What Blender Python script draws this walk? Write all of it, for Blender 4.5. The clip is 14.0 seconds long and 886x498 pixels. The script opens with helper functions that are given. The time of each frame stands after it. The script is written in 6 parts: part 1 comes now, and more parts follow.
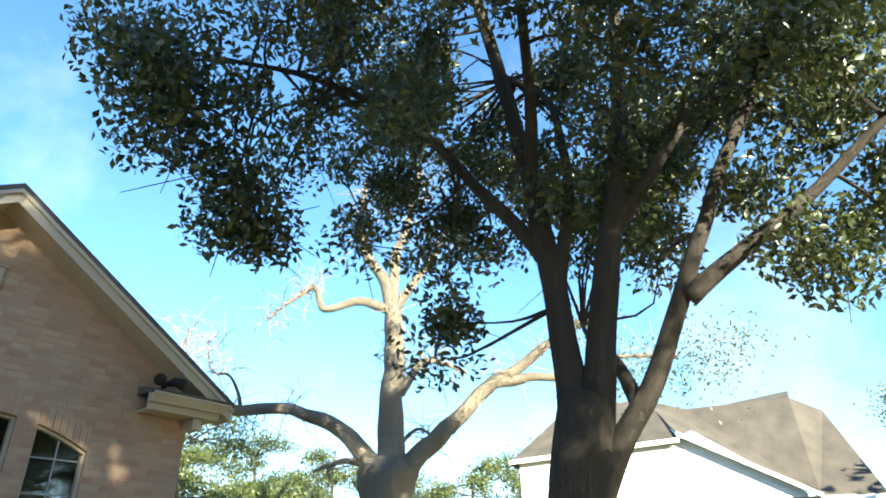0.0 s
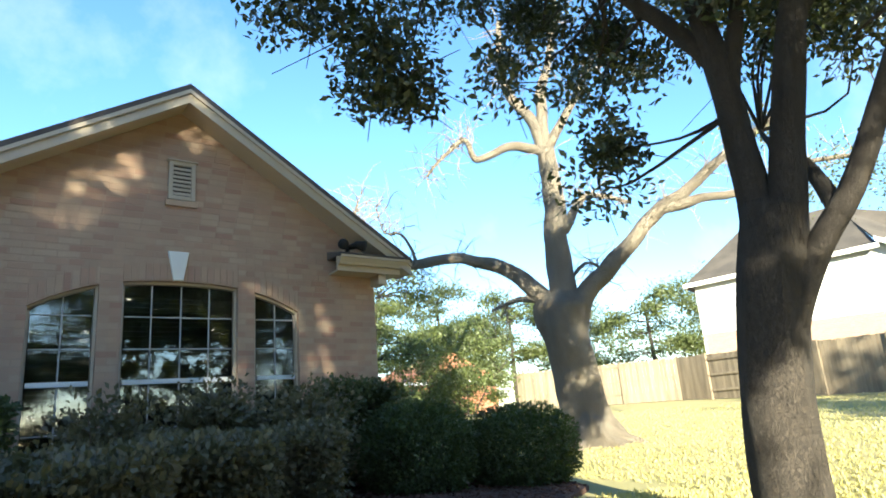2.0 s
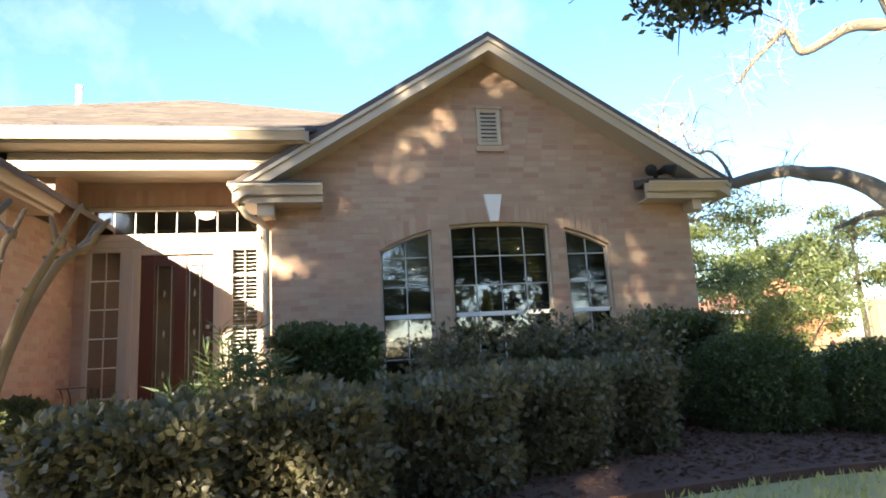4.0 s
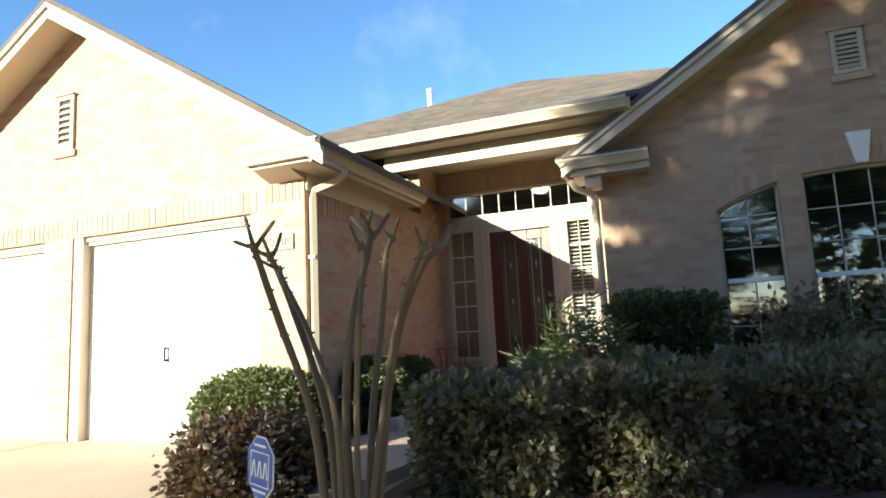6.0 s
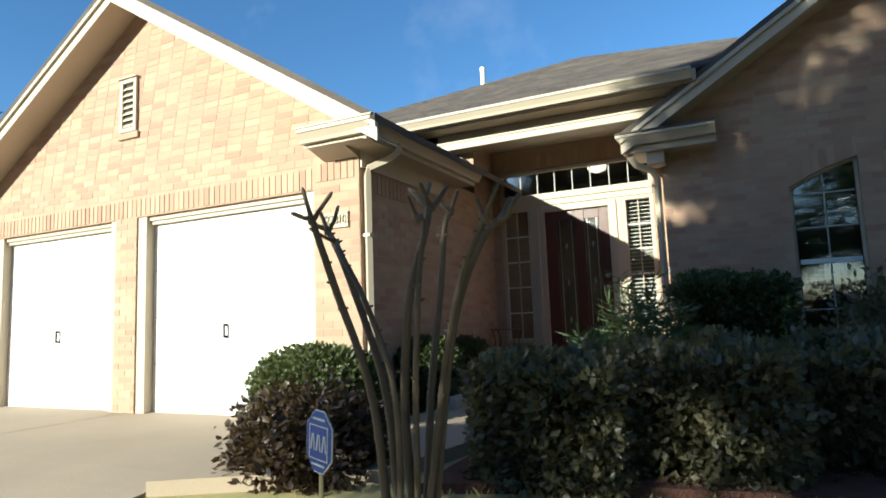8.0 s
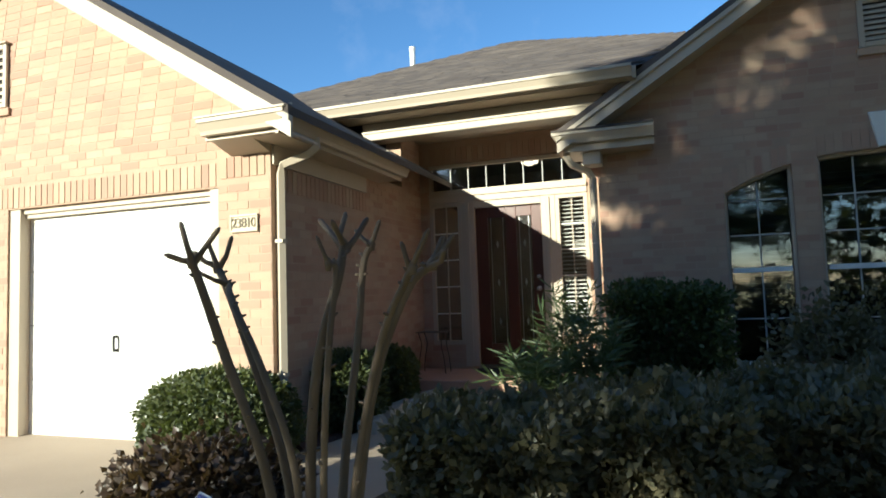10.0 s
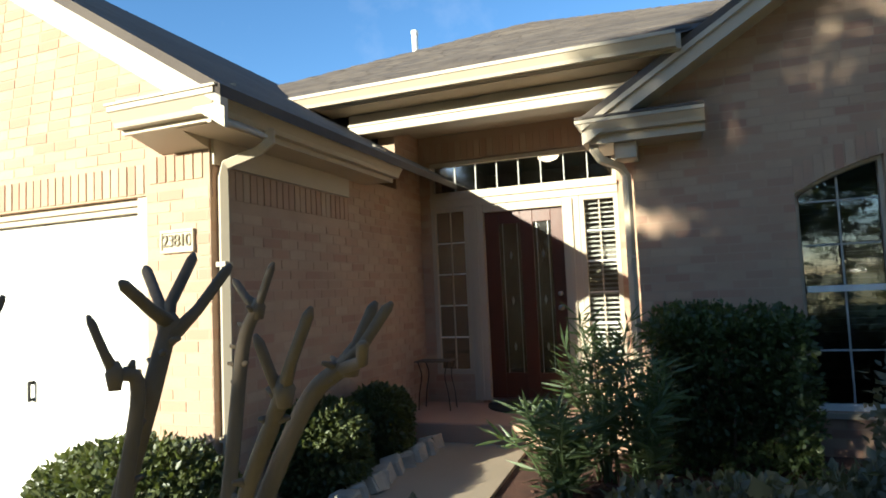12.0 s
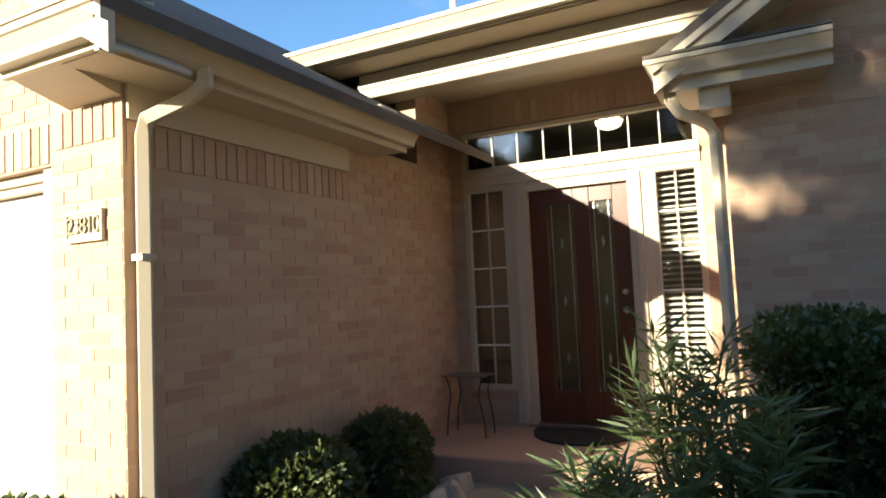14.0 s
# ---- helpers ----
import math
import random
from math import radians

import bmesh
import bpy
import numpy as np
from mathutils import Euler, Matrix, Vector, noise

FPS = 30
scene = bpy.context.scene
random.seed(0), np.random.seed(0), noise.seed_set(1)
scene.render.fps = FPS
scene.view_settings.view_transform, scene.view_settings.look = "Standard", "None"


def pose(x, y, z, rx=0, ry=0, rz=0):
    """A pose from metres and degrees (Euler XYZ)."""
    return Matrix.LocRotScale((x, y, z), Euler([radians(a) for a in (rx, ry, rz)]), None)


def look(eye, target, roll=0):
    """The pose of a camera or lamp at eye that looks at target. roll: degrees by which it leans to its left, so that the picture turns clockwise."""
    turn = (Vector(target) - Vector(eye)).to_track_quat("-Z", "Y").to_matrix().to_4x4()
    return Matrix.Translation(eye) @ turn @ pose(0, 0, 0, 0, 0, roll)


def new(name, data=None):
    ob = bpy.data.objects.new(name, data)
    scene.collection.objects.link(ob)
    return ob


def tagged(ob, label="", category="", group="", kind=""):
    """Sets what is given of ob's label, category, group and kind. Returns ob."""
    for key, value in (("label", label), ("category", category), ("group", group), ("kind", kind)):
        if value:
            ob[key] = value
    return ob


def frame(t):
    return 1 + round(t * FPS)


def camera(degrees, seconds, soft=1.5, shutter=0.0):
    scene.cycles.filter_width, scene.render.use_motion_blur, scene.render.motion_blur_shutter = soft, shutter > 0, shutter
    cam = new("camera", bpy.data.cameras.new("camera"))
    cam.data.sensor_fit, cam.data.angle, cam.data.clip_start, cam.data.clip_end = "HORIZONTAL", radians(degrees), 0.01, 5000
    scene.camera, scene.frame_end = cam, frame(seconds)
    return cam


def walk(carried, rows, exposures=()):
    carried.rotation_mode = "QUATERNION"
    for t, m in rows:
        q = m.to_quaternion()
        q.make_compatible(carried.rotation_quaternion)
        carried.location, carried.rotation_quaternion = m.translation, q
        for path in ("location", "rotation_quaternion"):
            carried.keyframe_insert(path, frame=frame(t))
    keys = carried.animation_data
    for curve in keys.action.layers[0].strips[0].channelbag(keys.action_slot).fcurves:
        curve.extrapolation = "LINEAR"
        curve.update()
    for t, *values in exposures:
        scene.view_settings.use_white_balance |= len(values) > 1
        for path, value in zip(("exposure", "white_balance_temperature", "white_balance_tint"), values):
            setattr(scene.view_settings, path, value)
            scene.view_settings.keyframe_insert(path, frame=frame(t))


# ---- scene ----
cam = camera(71.0, 14.0, soft=1.8)
PATH = [
    (0, look((0.008, -0.098, 0.809), (1.4309, 0.9517, 1.7452), -1.94)),
    (0.5, look((-0.062, -0.073, 0.801), (1.3948, 1.0413, 1.5985), -3.15)),
    (1, look((-0.045, -0.052, 0.778), (1.3788, 1.1742, 1.4633), -4.04)),
    (1.5, look((0.000, -0.028, 0.776), (1.3286, 1.3477, 1.3616), -4.64)),
    (2, look((0.010, -0.021, 0.782), (1.1983, 1.5065, 1.2879), -4.68)),
    (2.5, look((-0.033, -0.030, 0.797), (0.9893, 1.6323, 1.2363), -4.19)),
    (3, look((-0.141, 0.037, 0.851), (0.7018, 1.8098, 1.2352), -3.57)),
    (3.5, look((-0.036, 0.053, 0.839), (0.5469, 1.9313, 1.2011), -3.31)),
    (4, look((-0.085, 0.071, 0.840), (0.2548, 2.0107, 1.1889), -3.20)),
    (6.5, look((0.030, -0.123, 0.942), (-0.8380, 1.6606, 1.1969), -2.79)),
    (7, look((-0.120, -0.105, 0.920), (-1.0519, 1.6475, 1.1667), -2.58)),
    (7.5, look((-0.151, -0.061, 0.909), (-1.0803, 1.6942, 1.1466), -2.38)),
    (8, look((-0.068, -0.026, 0.893), (-0.9333, 1.7627, 1.1220), -2.21)),
    (8.5, look((0.055, 0.009, 0.864), (-0.7145, 1.8412, 1.0851), -1.36)),
    (11, look((-0.471, 0.979, 1.475), (-1.1109, 2.8715, 1.5781), -2.42)),
    (11.5, look((-0.499, 1.309, 1.481), (-1.1489, 3.1970, 1.6055), -2.51)),
    (12, look((-0.475, 1.655, 1.483), (-1.1879, 3.5190, 1.6172), -2.56)),
    (12.5, look((-0.489, 2.023, 1.477), (-1.2865, 3.8529, 1.6075), -2.23)),
    (13, look((-0.511, 2.391, 1.473), (-1.4015, 4.1779, 1.5895), -2.23)),
    (13.5, look((-0.627, 2.703, 1.501), (-1.5495, 4.4751, 1.6048), -2.38)),
    (14, look((-0.698, 2.938, 1.516), (-1.5953, 4.7217, 1.6364), -2.73)),
]
walk(cam, PATH, exposures=[(0.0, 2.5, 6300, 10), (2.0, 2.4, 6300, 11), (3.5, 2.65, 6550, 16), (4.0, 2.75, 6800, 21), (6.5, 1.6, 5900, 10), (7.5, 1.15, 5600, 8), (8.5, 1.1, 5600, 9), (11.0, 1.25, 5750, 10), (12.5, 1.6, 6000, 11), (13.5, 1.8, 6300, 13), (14.0, 1.85, 6400, 14)])

# ---------------------------------------------------------------- light
SUN_TO = Vector((-0.49, -1.0, 0.31)).normalized()
world = bpy.data.worlds.new("world")
scene.world = world
world.use_nodes = True
_wn = world.node_tree.nodes
_sky = _wn.new("ShaderNodeTexSky")
_sky.sky_type = "NISHITA"
_sky.sun_disc = False
_sky.sun_elevation = math.asin(SUN_TO.z)
_sky.sun_rotation = math.atan2(SUN_TO.x, SUN_TO.y)
_sky.altitude = 20
_sky.air_density, _sky.dust_density, _sky.ozone_density = 1.0, 0.15, 3.0
_wl = world.node_tree.links
_tc, _cl, _cr, _cm = _wn.new("ShaderNodeTexCoord"), _wn.new("ShaderNodeTexNoise"), _wn.new("ShaderNodeMapRange"), _wn.new("ShaderNodeMix")
_cl.inputs["Scale"].default_value, _cl.inputs["Detail"].default_value, _cl.inputs["Roughness"].default_value = 2.6, 7.0, 0.6
_cr.inputs["From Min"].default_value, _cr.inputs["From Max"].default_value, _cr.inputs["To Max"].default_value = 0.52, 0.78, 0.3
_cm.data_type = "RGBA"
_cm.inputs["B"].default_value = (5.0, 5.1, 5.3, 1)
_wl.new(_tc.outputs["Generated"], _cl.inputs["Vector"])
_wl.new(_cl.outputs["Fac"], _cr.inputs["Value"])
_wl.new(_cr.outputs[0], _cm.inputs["Factor"])
_hs = _wn.new("ShaderNodeHueSaturation")
_hs.inputs["Saturation"].default_value = 1.1
_hs.inputs["Hue"].default_value = 0.496
_wl.new(_sky.outputs[0], _hs.inputs["Color"])
_wl.new(_hs.outputs[0], _cm.inputs["A"])
_wl.new(_cm.outputs["Result"], _wn["Background"].inputs[0])
_wn["Background"].inputs[1].default_value = 0.086
sun = new("sun", bpy.data.lights.new("sun", "SUN"))
sun.data.energy, sun.data.angle, sun.data.color = 5.0, radians(0.53), (1.0, 0.96, 0.70)
sun.matrix_world = look(SUN_TO * 60, (0, 0, 0))


# ---------------------------------------------------------------- materials
def mat(name, base, rough=0.7, vary=0.25, scale=6.0, fine=60.0, bump=0.15, metal=0.0, tint=None, rand=0.0, island=0.0, dist=0.01, stretch=(1, 1, 1)):
    """Two scales of variation in colour and relief. rand: by object, island: by loose piece."""
    m = bpy.data.materials.new(name)
    m.use_nodes = True
    n, l = m.node_tree.nodes, m.node_tree.links
    b = n["Principled BSDF"]
    b.inputs["Roughness"].default_value = rough
    b.inputs["Metallic"].default_value = metal
    co = n.new("ShaderNodeTexCoord")
    mp = n.new("ShaderNodeMapping")
    mp.inputs["Scale"].default_value = stretch
    geo = n.new("ShaderNodeNewGeometry")
    l.new(geo.outputs["Position"], mp.inputs["Vector"])
    big = n.new("ShaderNodeTexNoise")
    big.inputs["Scale"].default_value, big.inputs["Detail"].default_value = scale, 4
    small = n.new("ShaderNodeTexNoise")
    small.inputs["Scale"].default_value, small.inputs["Detail"].default_value = fine, 5
    for t in (big, small):
        l.new(mp.outputs[0], t.inputs["Vector"])
    tint = tint or tuple(c * 0.55 for c in base)
    mix = n.new("ShaderNodeMix")
    mix.data_type = "RGBA"
    mix.inputs["A"].default_value, mix.inputs["B"].default_value = (*base, 1), (*tint, 1)
    fac = n.new("ShaderNodeMath")
    fac.operation = "MULTIPLY_ADD"
    ramp = n.new("ShaderNodeMapRange")
    ramp.inputs["From Min"].default_value, ramp.inputs["From Max"].default_value = 0.35, 0.7
    l.new(big.outputs["Fac"], ramp.inputs["Value"])
    l.new(ramp.outputs[0], fac.inputs[0])
    fac.inputs[1].default_value = vary
    last = small.outputs["Fac"]
    half = n.new("ShaderNodeMath")
    half.operation = "MULTIPLY"
    half.inputs[1].default_value = vary
    l.new(last, half.inputs[0])
    l.new(half.outputs[0], fac.inputs[2])
    top = fac.outputs[0]
    for amount, source in ((rand, "object"), (island, "island")):
        if amount:
            r = n.new("ShaderNodeObjectInfo").outputs["Random"] if source == "object" else geo.outputs["Random Per Island"]
            add = n.new("ShaderNodeMath")
            add.operation = "MULTIPLY_ADD"
            add.inputs[1].default_value = amount
            l.new(r, add.inputs[0])
            l.new(top, add.inputs[2])
            top = add.outputs[0]
    l.new(top, mix.inputs["Factor"])
    l.new(mix.outputs["Result"], b.inputs["Base Color"])
    if bump:
        bp = n.new("ShaderNodeBump")
        bp.inputs["Strength"].default_value, bp.inputs["Distance"].default_value = bump, dist
        l.new(small.outputs["Fac"], bp.inputs["Height"])
        l.new(bp.outputs[0], b.inputs["Normal"])
    return m


def brick_mat(name, colours, source):
    """Fired clay: each piece takes its own colour from a ramp, with grain on top."""
    m = mat(name, (0.5, 0.4, 0.3), 0.9, 0.3, 3.0, 90.0, 0.4, dist=0.006)
    n, l = m.node_tree.nodes, m.node_tree.links
    ramp = n.new("ShaderNodeValToRGB")
    ramp.color_ramp.interpolation = "CONSTANT"
    while len(ramp.color_ramp.elements) < len(colours):
        ramp.color_ramp.elements.new(0.5)
    for i, c in enumerate(colours):
        ramp.color_ramp.elements[i].position = i / len(colours)
        ramp.color_ramp.elements[i].color = (*c, 1)
    if source == "object":
        l.new(n.new("ShaderNodeObjectInfo").outputs["Random"], ramp.inputs[0])
    else:
        l.new(n.new("ShaderNodeNewGeometry").outputs["Random Per Island"], ramp.inputs[0])
    mix = [x for x in n if x.bl_idname == "ShaderNodeMix"][0]
    l.new(ramp.outputs[0], mix.inputs["A"])
    mix.inputs["B"].default_value = (0.28, 0.20, 0.15, 1)
    return m


BRICKS = [(0.465, 0.298, 0.203), (0.495, 0.34, 0.23), (0.425, 0.248, 0.172), (0.48, 0.322, 0.217), (0.45, 0.272, 0.186), (0.465, 0.292, 0.20), (0.50, 0.352, 0.242), (0.405, 0.222, 0.155), (0.455, 0.282, 0.195), (0.475, 0.312, 0.212)]
M_BRICK = brick_mat("brick_blend", BRICKS, "island")
M_BRICK_ONE = brick_mat("brick_blend_single", BRICKS, "object")
M_MORTAR = mat("mortar", (0.46, 0.315, 0.222), 0.95, 0.25, 4, 120, 0.3)
M_TRIM = mat("cream_paint", (0.48, 0.395, 0.298), 0.55, 0.14, 2.0, 40, 0.05, tint=(0.36, 0.29, 0.215))
M_WHITE = mat("white_paint", (0.80, 0.77, 0.72), 0.5, 0.08, 2.0, 40, 0.04, tint=(0.6, 0.57, 0.52))
M_SHINGLE = mat("asphalt_shingle", (0.145, 0.115, 0.095), 0.95, 0.45, 2.0, 140, 0.6, tint=(0.07, 0.055, 0.05), island=0.5)
M_NBROOF = mat("streaked_shingle", (0.10, 0.082, 0.068), 0.95, 0.6, 1.2, 60, 0.6, tint=(0.045, 0.037, 0.032), stretch=(1, 1, 0.15))
M_CONCRETE = mat("concrete", (0.42, 0.325, 0.235), 0.9, 0.35, 0.9, 45, 0.2, tint=(0.27, 0.205, 0.15))
M_PORCH = mat("porch_slab", (0.50, 0.30, 0.21), 0.85, 0.3, 2.5, 60, 0.2, tint=(0.32, 0.19, 0.13))
M_MULCH = mat("mulch", (0.14, 0.058, 0.036), 0.95, 0.5, 5, 60, 0.9, tint=(0.055, 0.026, 0.018), dist=0.03)
M_LAWN = mat("dry_lawn", (0.44, 0.35, 0.165), 0.95, 0.55, 0.5, 70, 0.35, tint=(0.27, 0.25, 0.09), dist=0.012)
M_BARK = mat("oak_bark", (0.10, 0.077, 0.06), 0.95, 0.5, 8, 30, 1.0, tint=(0.04, 0.03, 0.023), dist=0.03, stretch=(1, 1, 0.22))
M_BARK2 = mat("grey_bark", (0.46, 0.38, 0.29), 0.95, 0.5, 3, 22, 1.0, tint=(0.24, 0.19, 0.14), dist=0.04, stretch=(1, 1, 0.3))


def furrow(m, scale, depth, dark):
    """Furrowed bark: long plates between cracks, in relief and colour."""
    n, l = m.node_tree.nodes, m.node_tree.links
    b = n["Principled BSDF"]
    g, mp, vo = n.new("ShaderNodeNewGeometry"), n.new("ShaderNodeMapping"), n.new("ShaderNodeTexVoronoi")
    mp.inputs["Scale"].default_value = (scale, scale, scale * 0.22)
    vo.feature = "DISTANCE_TO_EDGE"
    no, mixv = n.new("ShaderNodeTexNoise"), n.new("ShaderNodeVectorMath")
    no.inputs["Scale"].default_value = 4.0
    mixv.operation = "ADD"
    l.new(g.outputs["Position"], mp.inputs["Vector"])
    l.new(mp.outputs[0], no.inputs["Vector"])
    l.new(mp.outputs[0], mixv.inputs[0])
    l.new(no.outputs["Color"], mixv.inputs[1])
    l.new(mixv.outputs[0], vo.inputs["Vector"])
    mr = n.new("ShaderNodeMapRange")
    mr.inputs["From Max"].default_value = 0.13
    l.new(vo.outputs["Distance"], mr.inputs["Value"])
    bp = n.new("ShaderNodeBump")
    bp.inputs["Strength"].default_value, bp.inputs["Distance"].default_value = 1.0, depth
    l.new(mr.outputs[0], bp.inputs["Height"])
    old = b.inputs["Normal"].links[0].from_socket
    l.new(old, bp.inputs["Normal"])
    l.new(bp.outputs[0], b.inputs["Normal"])
    mx = n.new("ShaderNodeMix")
    mx.data_type = "RGBA"
    mx.inputs["A"].default_value = (*dark, 1)
    l.new(b.inputs["Base Color"].links[0].from_socket, mx.inputs["B"])
    l.new(mr.outputs[0], mx.inputs["Factor"])
    l.new(mx.outputs["Result"], b.inputs["Base Color"])


furrow(M_BARK, 26.0, 0.02, (0.028, 0.022, 0.018))
furrow(M_BARK2, 15.0, 0.04, (0.25, 0.20, 0.15))
M_CRAPE = mat("smooth_bark", (0.17, 0.118, 0.075), 0.8, 0.5, 6, 40, 0.3, tint=(0.075, 0.053, 0.036), stretch=(1, 1, 0.25))


def leaf_mat(name, base, tint, rough=0.45, thin=0.22):
    m = mat(name, base, rough, 0.3, 3, 30, 0.0, tint=tint, island=0.7)
    b = m.node_tree.nodes["Principled BSDF"]
    b.inputs["Transmission Weight"].default_value = 0.0
    n, l = m.node_tree.nodes, m.node_tree.links
    tr = n.new("ShaderNodeBsdfTranslucent")
    tr.inputs["Color"].default_value = (base[0] * 1.6, base[1] * 1.7, base[2] * 0.8, 1)
    mx = n.new("ShaderNodeMixShader")
    mx.inputs[0].default_value = thin
    l.new(b.outputs[0], mx.inputs[1])
    l.new(tr.outputs[0], mx.inputs[2])
    l.new(mx.outputs[0], n["Material Output"].inputs[0])
    return m


M_OAK = leaf_mat("oak_leaf", (0.072, 0.084, 0.030), (0.026, 0.034, 0.017), 0.38, 0.14)
M_HEDGE = leaf_mat("hedge_leaf", (0.175, 0.145, 0.085), (0.075, 0.075, 0.045))
M_BOX = leaf_mat("boxwood_leaf", (0.090, 0.120, 0.035), (0.035, 0.050, 0.018))
M_HOLLY = leaf_mat("shrub_leaf", (0.110, 0.125, 0.045), (0.05, 0.06, 0.025))
M_PURPLE = leaf_mat("bronze_leaf", (0.085, 0.05, 0.032), (0.04, 0.028, 0.02))
M_OLEANDER = leaf_mat("oleander_leaf", (0.115, 0.155, 0.062), (0.06, 0.085, 0.035))
M_WOODS = leaf_mat("far_leaf", (0.125, 0.145, 0.042), (0.05, 0.065, 0.024))
M_PINE = leaf_mat("pine_leaf", (0.09, 0.115, 0.042), (0.04, 0.052, 0.022))
M_TWIG = mat("twig", (0.16, 0.12, 0.085), 0.9, 0.4, 5, 40, 0.2)
M_TWIG2 = mat("pale_twig", (0.27, 0.22, 0.175), 0.9, 0.4, 5, 40, 0.2)
M_DOOR = mat("mahogany", (0.10, 0.026, 0.014), 0.35, 0.5, 3, 25, 0.1, tint=(0.07, 0.02, 0.012), stretch=(6, 6, 0.6))
M_FENCE = mat("weathered_wood", (0.33, 0.26, 0.18), 0.9, 0.5, 1.5, 25, 0.4, tint=(0.15, 0.115, 0.08), rand=0.45, stretch=(3, 3, 0.4))
M_METAL = mat("brushed_metal", (0.55, 0.52, 0.48), 0.3, 0.15, 10, 80, 0.05, metal=1.0)
M_BLACK = mat("black_rubber", (0.025, 0.022, 0.02), 0.9, 0.4, 8, 90, 0.6)
# near-black colour standing for unlit insides: rooms, vent hollow, far window
M_DARK = mat("unlit_dark", (0.06, 0.05, 0.045), 0.9, 0.3, 3, 30, 0.0)
M_ROOMWALL = mat("room_paint", (0.35, 0.30, 0.25), 0.9, 0.15, 2, 30, 0.0)
M_BLIND = mat("white_blind", (0.75, 0.72, 0.66), 0.5, 0.1, 4, 30, 0.0)
M_BLUE = mat("sign_blue", (0.015, 0.075, 0.42), 0.4, 0.12, 6, 60, 0.03, tint=(0.01, 0.05, 0.3))
M_SIGNW = mat("sign_white", (0.8, 0.8, 0.8), 0.45, 0.05, 6, 60, 0.02)
M_SIDING = mat("white_siding", (0.80, 0.78, 0.74), 0.6, 0.1, 1.0, 20, 0.05)
M_PLAQUE = mat("cast_stone", (0.62, 0.52, 0.38), 0.9, 0.2, 8, 60, 0.3)
M_DIGIT = mat("digit_paint", (0.22, 0.18, 0.13), 0.8, 0.2, 8, 60, 0.2)
M_STONE = mat("limestone", (0.55, 0.48, 0.39), 0.9, 0.4, 8, 60, 0.5, rand=0.3)
M_NBBRICK = brick_mat("far_brick", [(0.36, 0.19, 0.125), (0.32, 0.16, 0.105), (0.40, 0.23, 0.16), (0.29, 0.14, 0.09)], "island")
_n, _l = M_NBBRICK.node_tree.nodes, M_NBBRICK.node_tree.links
_t = _n.new("ShaderNodeTexBrick")
_t.inputs["Color1"].default_value, _t.inputs["Color2"].default_value, _t.inputs["Mortar"].default_value = (0.43, 0.24, 0.165, 1), (0.36, 0.19, 0.13, 1), (0.42, 0.31, 0.24, 1)
_t.inputs["Scale"].default_value = 1.0
_t.inputs["Mortar Size"].default_value, _t.inputs["Brick Width"].default_value, _t.inputs["Row Height"].default_value = 0.008, 0.21, 0.076
_m, _c, _g = _n.new("ShaderNodeMapping"), _n.new("ShaderNodeCombineXYZ"), _n.new("ShaderNodeNewGeometry")
_s = _n.new("ShaderNodeSeparateXYZ")
_l.new(_g.outputs["Position"], _s.inputs[0])
_l.new(_s.outputs["Y"], _c.inputs[0])
_l.new(_s.outputs["Z"], _c.inputs[1])
_l.new(_c.outputs[0], _t.inputs["Vector"])
_l.new(_t.outputs["Color"], [x for x in _n if x.bl_idname == "ShaderNodeMix"][0].inputs["A"])
M_REDROOF = mat("red_brick_far", (0.42, 0.17, 0.10), 0.9, 0.3, 2, 30, 0.2)


def glass_mat(name, tint=(0.9, 0.92, 0.92), rough=0.0, wob=0.0, ior=1.9):
    m = bpy.data.materials.new(name)
    m.use_nodes = True
    n, l = m.node_tree.nodes, m.node_tree.links
    n.remove(n["Principled BSDF"])
    tr, gl, mx, fr = n.new("ShaderNodeBsdfTransparent"), n.new("ShaderNodeBsdfGlossy"), n.new("ShaderNodeMixShader"), n.new("ShaderNodeFresnel")
    tr.inputs[0].default_value = (*tint, 1)
    gl.inputs["Roughness"].default_value = rough
    fr.inputs[0].default_value = ior
    l.new(fr.outputs[0], mx.inputs[0])
    l.new(tr.outputs[0], mx.inputs[1])
    l.new(gl.outputs[0], mx.inputs[2])
    l.new(mx.outputs[0], n["Material Output"].inputs[0])
    if wob:
        t, bp = n.new("ShaderNodeTexNoise"), n.new("ShaderNodeBump")
        t.inputs["Scale"].default_value = 18
        bp.inputs["Strength"].default_value, bp.inputs["Distance"].default_value = wob, 0.01
        l.new(t.outputs[0], bp.inputs["Height"])
        l.new(bp.outputs[0], gl.inputs["Normal"])
    return m


M_GLASS = glass_mat("window_glass", (0.6, 0.62, 0.62), 0.0, 0.03, 2.5)
M_GLASS2 = glass_mat("clear_glass", (0.85, 0.87, 0.87))
M_GRASS = leaf_mat("dry_grass_blade", (0.48, 0.40, 0.19), (0.33, 0.30, 0.11), 0.7)
M_GRID = mat("grey_grid", (0.42, 0.40, 0.37), 0.5, 0.1, 4, 30, 0.0)
M_LAMP = bpy.data.materials.new("lamp_glow")
M_LAMP.use_nodes = True
M_LAMP.node_tree.nodes["Principled BSDF"].inputs["Emission Color"].default_value = (1.0, 0.75, 0.45, 1)
M_LAMP.node_tree.nodes["Principled BSDF"].inputs["Emission Strength"].default_value = 4.0
M_DOORGLASS = glass_mat("textured_glass", (0.62, 0.58, 0.53), 0.12, 0.6)


